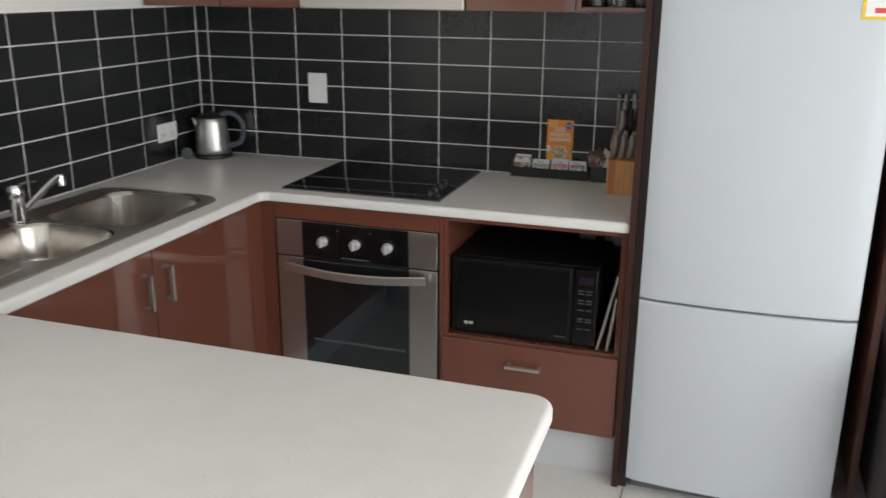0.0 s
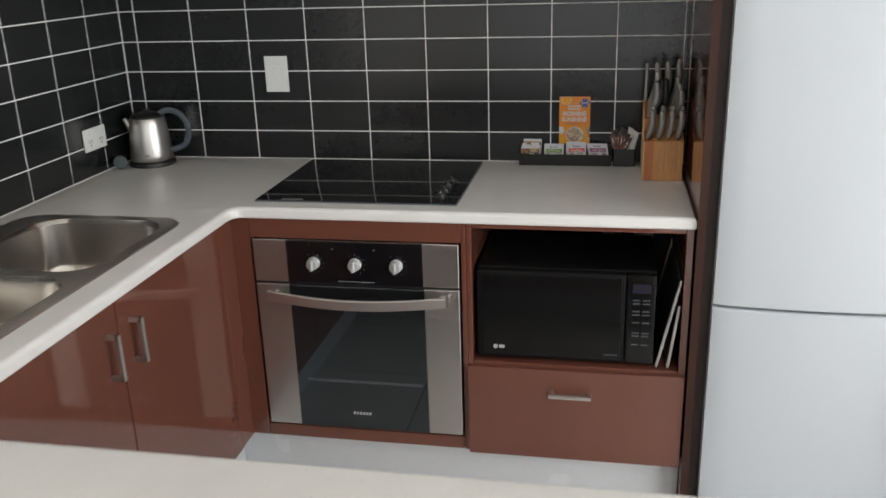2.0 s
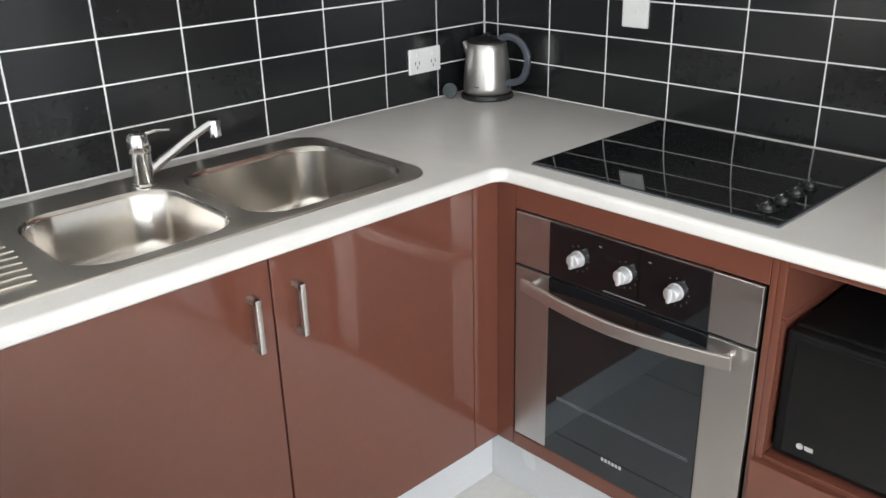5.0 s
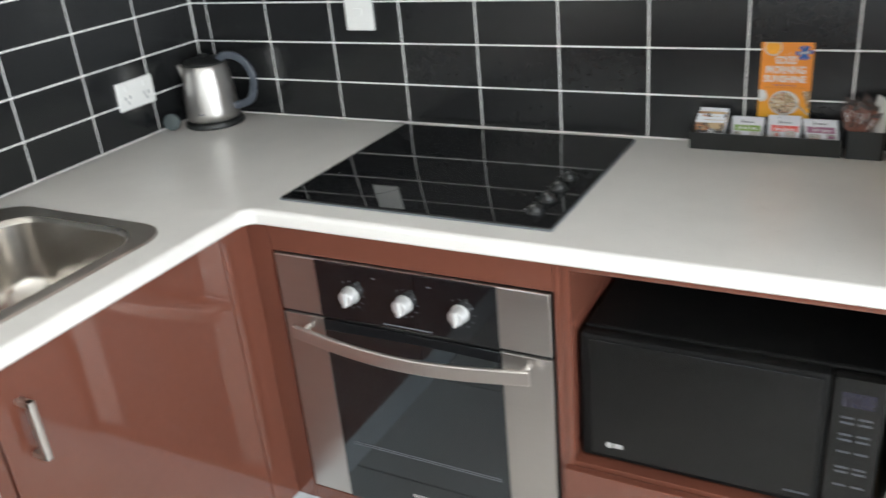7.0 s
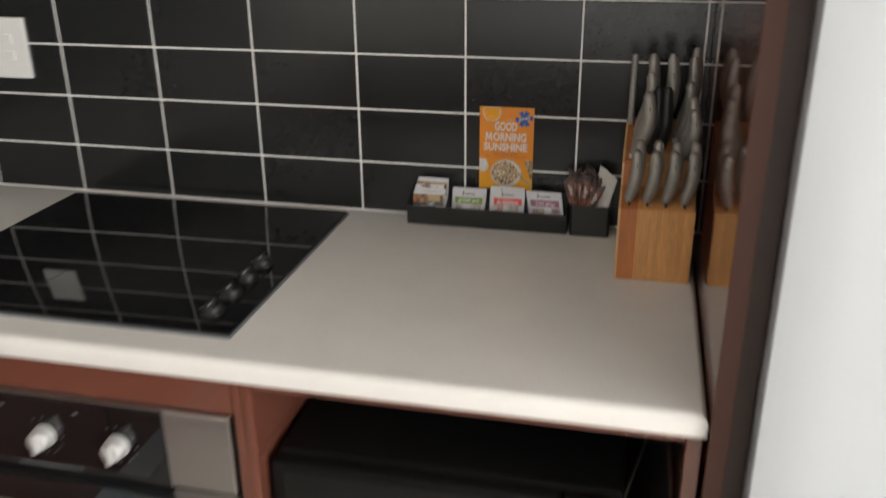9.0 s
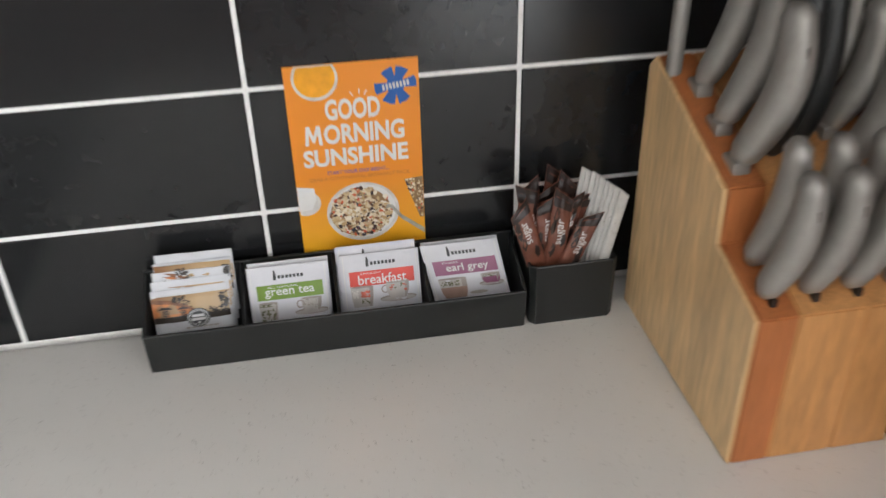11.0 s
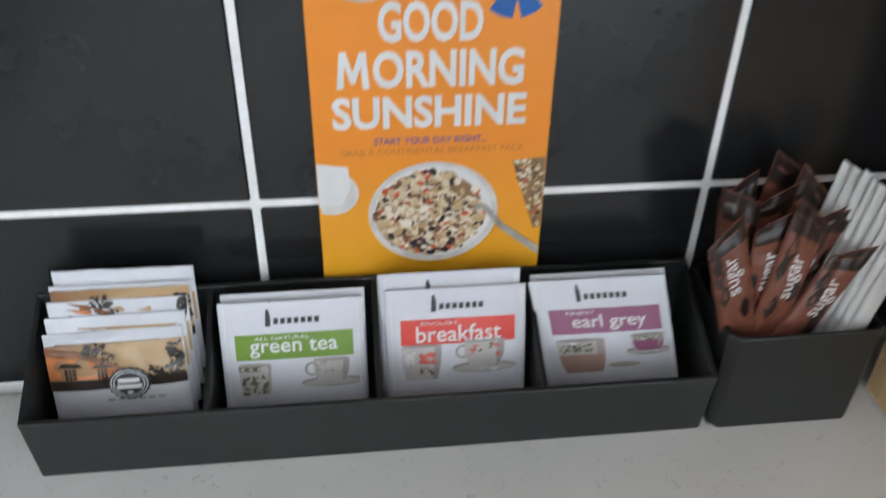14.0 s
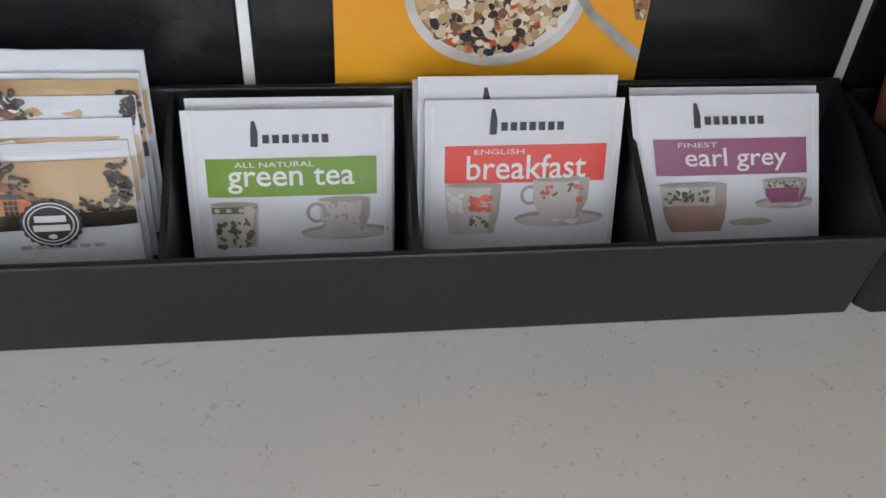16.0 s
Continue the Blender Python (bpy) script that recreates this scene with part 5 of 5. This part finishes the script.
    put("bowl_picture", flat(disc(0.0005, 0.0897, 0.0282, 0.0252, 60)), PALEPR, L1, "white muesli bowl picture")
    put("bowl_picture", flat(disc(0.0005, 0.0903, 0.0256, 0.0228, 60)), WHITEINK, L2)
    put("muesli_picture", flat(disc(-0.0012, 0.0895, 0.0236, 0.0208, 50)), NUTPR, 0.00025)
    flakes = []
    for k in range(820):
        a, r = rng.uniform(0, 2 * math.pi), math.sqrt(rng.random()) * 0.93
        u, v = 0.0005 + 0.0253 * r * math.cos(a) - 0.001, 0.0900 + 0.0224 * r * math.sin(a)
        if u > 0.008 and v > 0.096 and rng.random() < 0.85:
            continue
        s = rng.uniform(0.0011, 0.0024)
        bm = flat(disc(u, v, s, s * rng.uniform(0.5, 0.9), 8, rot=rng.uniform(0, 180)))
        for q in bm.verts:
            q.co.z = 0.00001 * (k % 40)
        flakes.append(bm)
    bm = joined(*flakes)
    for v in bm.verts:
        v.co = (v.co.x, -0.0004 - L3 - v.co.z, v.co.y)
    part("muesli_picture", bm, OATS, f, "printed oat flakes and berries", kind="stuff")
    put("spoon_picture", flat([(0.0180, 0.0905), (0.0215, 0.0915), (0.0300, 0.0805), (0.0480, 0.0655), (0.0480, 0.0700), (0.0310, 0.0835), (0.0235, 0.0935), (0.0195, 0.0945)]), GREYPR, 0.0009, "steel spoon picture")
    barf = [flat([(0.0338, 0.1141), (0.0482, 0.1152), (0.0482, 0.0800), (0.0450, 0.0798)])]
    put("bar_picture", joined(*barf), NUTPR, L1, "oat bar picture")
    crumbs = []
    for k in range(150):
        u, v = rng.uniform(0.0350, 0.0480), rng.uniform(0.0810, 0.1140)
        if u < 0.0338 + (0.1141 - v) * 0.35:
            continue
        s = rng.uniform(0.0006, 0.0013)
        crumbs.append(flat(disc(u, v, min(s, 0.0482 - u + 0.0002), s * 0.7, 8, rot=rng.uniform(0, 180))))
    bm = joined(*crumbs)
    for i, v in enumerate(bm.verts):
        v.co = (v.co.x, -0.0004 - L2 - 0.000004 * (i // 8 % 40), v.co.y)
    part("bar_picture", bm, OATS, f, kind="stuff")
    f.matrix_basis = Matrix.Translation((1.4755, -0.0066, ZC + 0.0003)) @ Matrix.Rotation(radians(-1.5), 4, "X")


def knife_handle(parent, x, y, z, ln, r, lean, bow, mat, name="knife_handle", label="satin steel knife handle"):
    pts, sc = [], []
    for i in range(15):
        s = i / 14
        pts.append((x + bow * math.sin(math.pi * s) * 0.6 + bow * s * 0.9, y - math.tan(radians(lean)) * ln * s - 0.004 * math.sin(math.pi * s), z + ln * s))
        sc.append((0.80 + 0.30 * math.sin(math.pi * min(1, s * 1.15)) + 0.12 * s) * (0.55 if i in (0, 14) else 1))
    sec = [(r * 0.84 * math.cos(2 * math.pi * k / 14), r * math.sin(2 * math.pi * k / 14)) for k in range(14)]
    h = part(name, sweep(pts, sec, up=(0, 1, 0), scales=sc), mat, parent, label, smooth=60)
    seam = [(x + bow * math.sin(math.pi * i / 14) * 0.6 + bow * i / 14 * 0.9, y - math.tan(radians(lean)) * ln * i / 14 - 0.004 * math.sin(math.pi * i / 14) - r * 0.95, z + ln * i / 14) for i in range(3, 12)]
    if mat is HANDLE:
        part("seam", sweep(seam, circle(0.0009, 6)), DARKIN, h)
    return h


def knife_block():
    b = thing("knife_block", (1.741, -0.145, ZC), "wooden knife block holding steel-handled knives", "knife block")
    prof = [(-0.040, 0.0), (-0.230, 0.0), (-0.230, 0.116), (-0.172, 0.134), (-0.170, 0.172), (-0.050, 0.214), (-0.040, 0.205)]

    def slab(x0, x1, mat, name="slab"):
        bm = bmesh.new()
        a, c = [[bm.verts.new((x, y, ZC + 0.0003 + z)) for y, z in prof] for x in (x0, x1)]
        n = len(prof)
        for i in range(n):
            bm.faces.new((a[i], c[i], c[(i + 1) % n], a[(i + 1) % n]))
        bm.faces.new(a[::-1])
        bm.faces.new(c)
        bmesh.ops.recalc_face_normals(bm, faces=bm.faces[:])
        bmesh.ops.bevel(bm, geom=bm.edges[:], offset=0.0012, segments=2, affect="EDGES")
        return part(name, bm, mat, b)
    # thin slab that gives the left side its lifted colour
    slab(1.6838, 1.6868, LITSIDEWOOD)
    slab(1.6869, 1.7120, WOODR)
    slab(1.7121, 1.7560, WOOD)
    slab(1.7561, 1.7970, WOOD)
    for i in range(4):
        x = 1.6985 + i * 0.0272
        for dx, y, z, ln in ((0, -0.212, 0.1225, 0.084), (0.003, -0.188, 0.130, 0.086)):
            knife_handle(b, x - 0.003 + dx, y, ZC + z, ln, 0.0102, 7, 0.010, HANDLE)
        part("slot", bx(x - 0.002, x + 0.002, -0.222, -0.196, ZC + 0.1190, ZC + 0.1245, 0), DARKIN, b)
    for x, y, z, ln, r, bow in ((1.6990, -0.152, 0.180, 0.100, 0.0122, 0.018), (1.7010, -0.120, 0.192, 0.112, 0.0115, 0.018), (1.7020, -0.085, 0.204, 0.122, 0.0110, 0.018),
                               (1.7720, -0.156, 0.178, 0.078, 0.0108, 0.014), (1.7680, -0.132, 0.188, 0.084, 0.0108, 0.015), (1.7630, -0.108, 0.196, 0.092, 0.0108, 0.015),
                               (1.7640, -0.082, 0.205, 0.118, 0.0108, 0.017), (1.7680, -0.060, 0.211, 0.122, 0.0108, 0.017)):
        h = knife_handle(b, x, y, ZC + z, ln, r, 5, bow, HANDLE)
        part("bolster", bx(x - 0.006, x + 0.006, y - 0.009, y + 0.009, ZC + z - 0.006, ZC + z + 0.004, 0.002), HANDLE, h)
    part("sharpening_steel", sweep([(1.6905, -0.066, ZC + 0.205), (1.6905, -0.068, ZC + 0.320)], circle(0.0055, 14)), HANDLE, b, "steel sharpening rod")
    for dx in (-0.0065, 0.0065):
        sc = knife_handle(b, 1.7310 + dx, -0.142, ZC + 0.178, 0.108, 0.0108, 4, 0.006, BLKPL, "scissor_handle", "black scissor handle")
    knife_handle(b, 1.7330, -0.100, ZC + 0.198, 0.132, 0.0112, 4, 0.016, HANDLE)


tray()
sugar_pot()
for i in range(5):
    coffee(1.3388 + 0.0012 * i, -0.0430 + 0.0052 * i, ZC + 0.0034 + 0.0054 * i, 17 - 2.6 * i, i, i == 0)
tea(True, 1.4125, -0.0425, ZC + 0.0030, GREENINK, "ALL NATURAL", "green tea", "green", "white tea sachet with a green band in a tray", lean=17, seed=3)
tea(False, 1.4135, -0.0378, ZC + 0.0042, GREENINK, "", "", "", "white tea sachet behind another in a tray", lean=17, seed=4)
tea(True, 1.4840, -0.0425, ZC + 0.0052, REDINK, "ENGLISH", "breakfast", "red", "white tea sachet with a red band in a tray", lean=17, seed=5, su=(-0.0157, -0.0002), bu=(-0.018, 0.0197), dv=0.0006)
tea(False, 1.4820, -0.0378, ZC + 0.0105, REDINK, "", "", "", "white tea sachet behind another in a tray", lean=17, seed=6)
tea(False, 1.4810, -0.0331, ZC + 0.0070, REDINK, "", "", "", "white tea sachet behind another in a tray", lean=17, seed=7)
tea(True, 1.5590, -0.0425, ZC + 0.0058, PURPLE, "FINEST", "earl grey", "earl", "white tea sachet with a purple band in a tray", lean=17, seed=8, shear=-0.20, su=(-0.0170, -0.0040), bu=(-0.0150, 0.0190), dv=0.0008)
tea(False, 1.5585, -0.0378, ZC + 0.0058, PURPLE, "", "", "", "white tea sachet behind another in a tray", lean=17, seed=9, shear=-0.17)
sugar_sticks()
flyer()
knife_block()


# ---------------------------------------------------------------- tiles, last
def tile_mesh(name, w, h, d, mat, bev):
    bm = bx(-w / 2, w / 2, 0, d, -h / 2, h / 2, bev, 1)
    return finish(name, bm, mat, (0, 0, 0), 20)


def lay_tiles():
    G = 0.0036
    cache = {}
    rows = [(ZC - 0.001, 0.99)] + [(0.99 + 0.1 * i, 1.09 + 0.1 * i) for i in range(5)]
    rng = random.Random(4)

    def lay(parent, a, b, z0, z1, left):
        w, h = b - a - G, z1 - z0 - G
        key = (round(w, 4), round(h, 4))
        if key not in cache:
            cache[key] = tile_mesh("tile", w, h, 0.006, TILE, 0.0009)
        ob = new("tile", cache[key])
        ob.parent = parent
        tip = Matrix.Rotation(rng.uniform(-0.0025, 0.0025), 4, "X") @ Matrix.Rotation(rng.uniform(-0.0018, 0.0018), 4, "Z")
        if left:
            m = Matrix.Translation((XL, (a + b) / 2, (z0 + z1) / 2)) @ Matrix.Rotation(radians(90), 4, "Z") @ tip
        else:
            m = Matrix.Translation(((a + b) / 2, 0, (z0 + z1) / 2)) @ tip
        ob.matrix_basis = Matrix.Translation(-ORG[parent.name]) @ m
    for z0, z1 in rows:
        cuts = [XL + 0.001] + [0.2 * i for i in range(10)] + [1.812]
        for a, b in zip(cuts, cuts[1:]):
            lay(back_wall, a, b, z0, z1, False)
        cuts = [-2.44] + [-2.4 + 0.2 * i for i in range(12)] + [-0.001]
        for a, b in zip(cuts, cuts[1:]):
            lay(left_wall, a, b, z0, z1, True)
    P, g = 0.457, 0.004
    me = {}
    for i in range(-2, 10):
        for j in range(-1, 14):
            x0, x1 = max(0.478 + P * i, XL), min(0.478 + P * (i + 1), XR)
            y1, y0 = min(-0.45 - P * j + 0.0, 0.0), max(-0.45 - P * (j + 1), YF)
            if x1 - x0 < 0.03 or y1 - y0 < 0.03:
                continue
            w, h = x1 - x0 - g, y1 - y0 - g
            key = (round(w, 4), round(h, 4))
            if key not in me:
                me[key] = finish("tile", bx(-w / 2, w / 2, -h / 2, h / 2, -0.0115, 0, 0.0015, 1), FTILE, (0, 0, 0), 20)
            ob = new("tile", me[key])
            ob.parent = floor_ob
            ob.matrix_basis = Matrix.Translation(-ORG[floor_ob.name]) @ Matrix.Translation(((x0 + x1) / 2, (y0 + y1) / 2, 0))


lay_tiles()
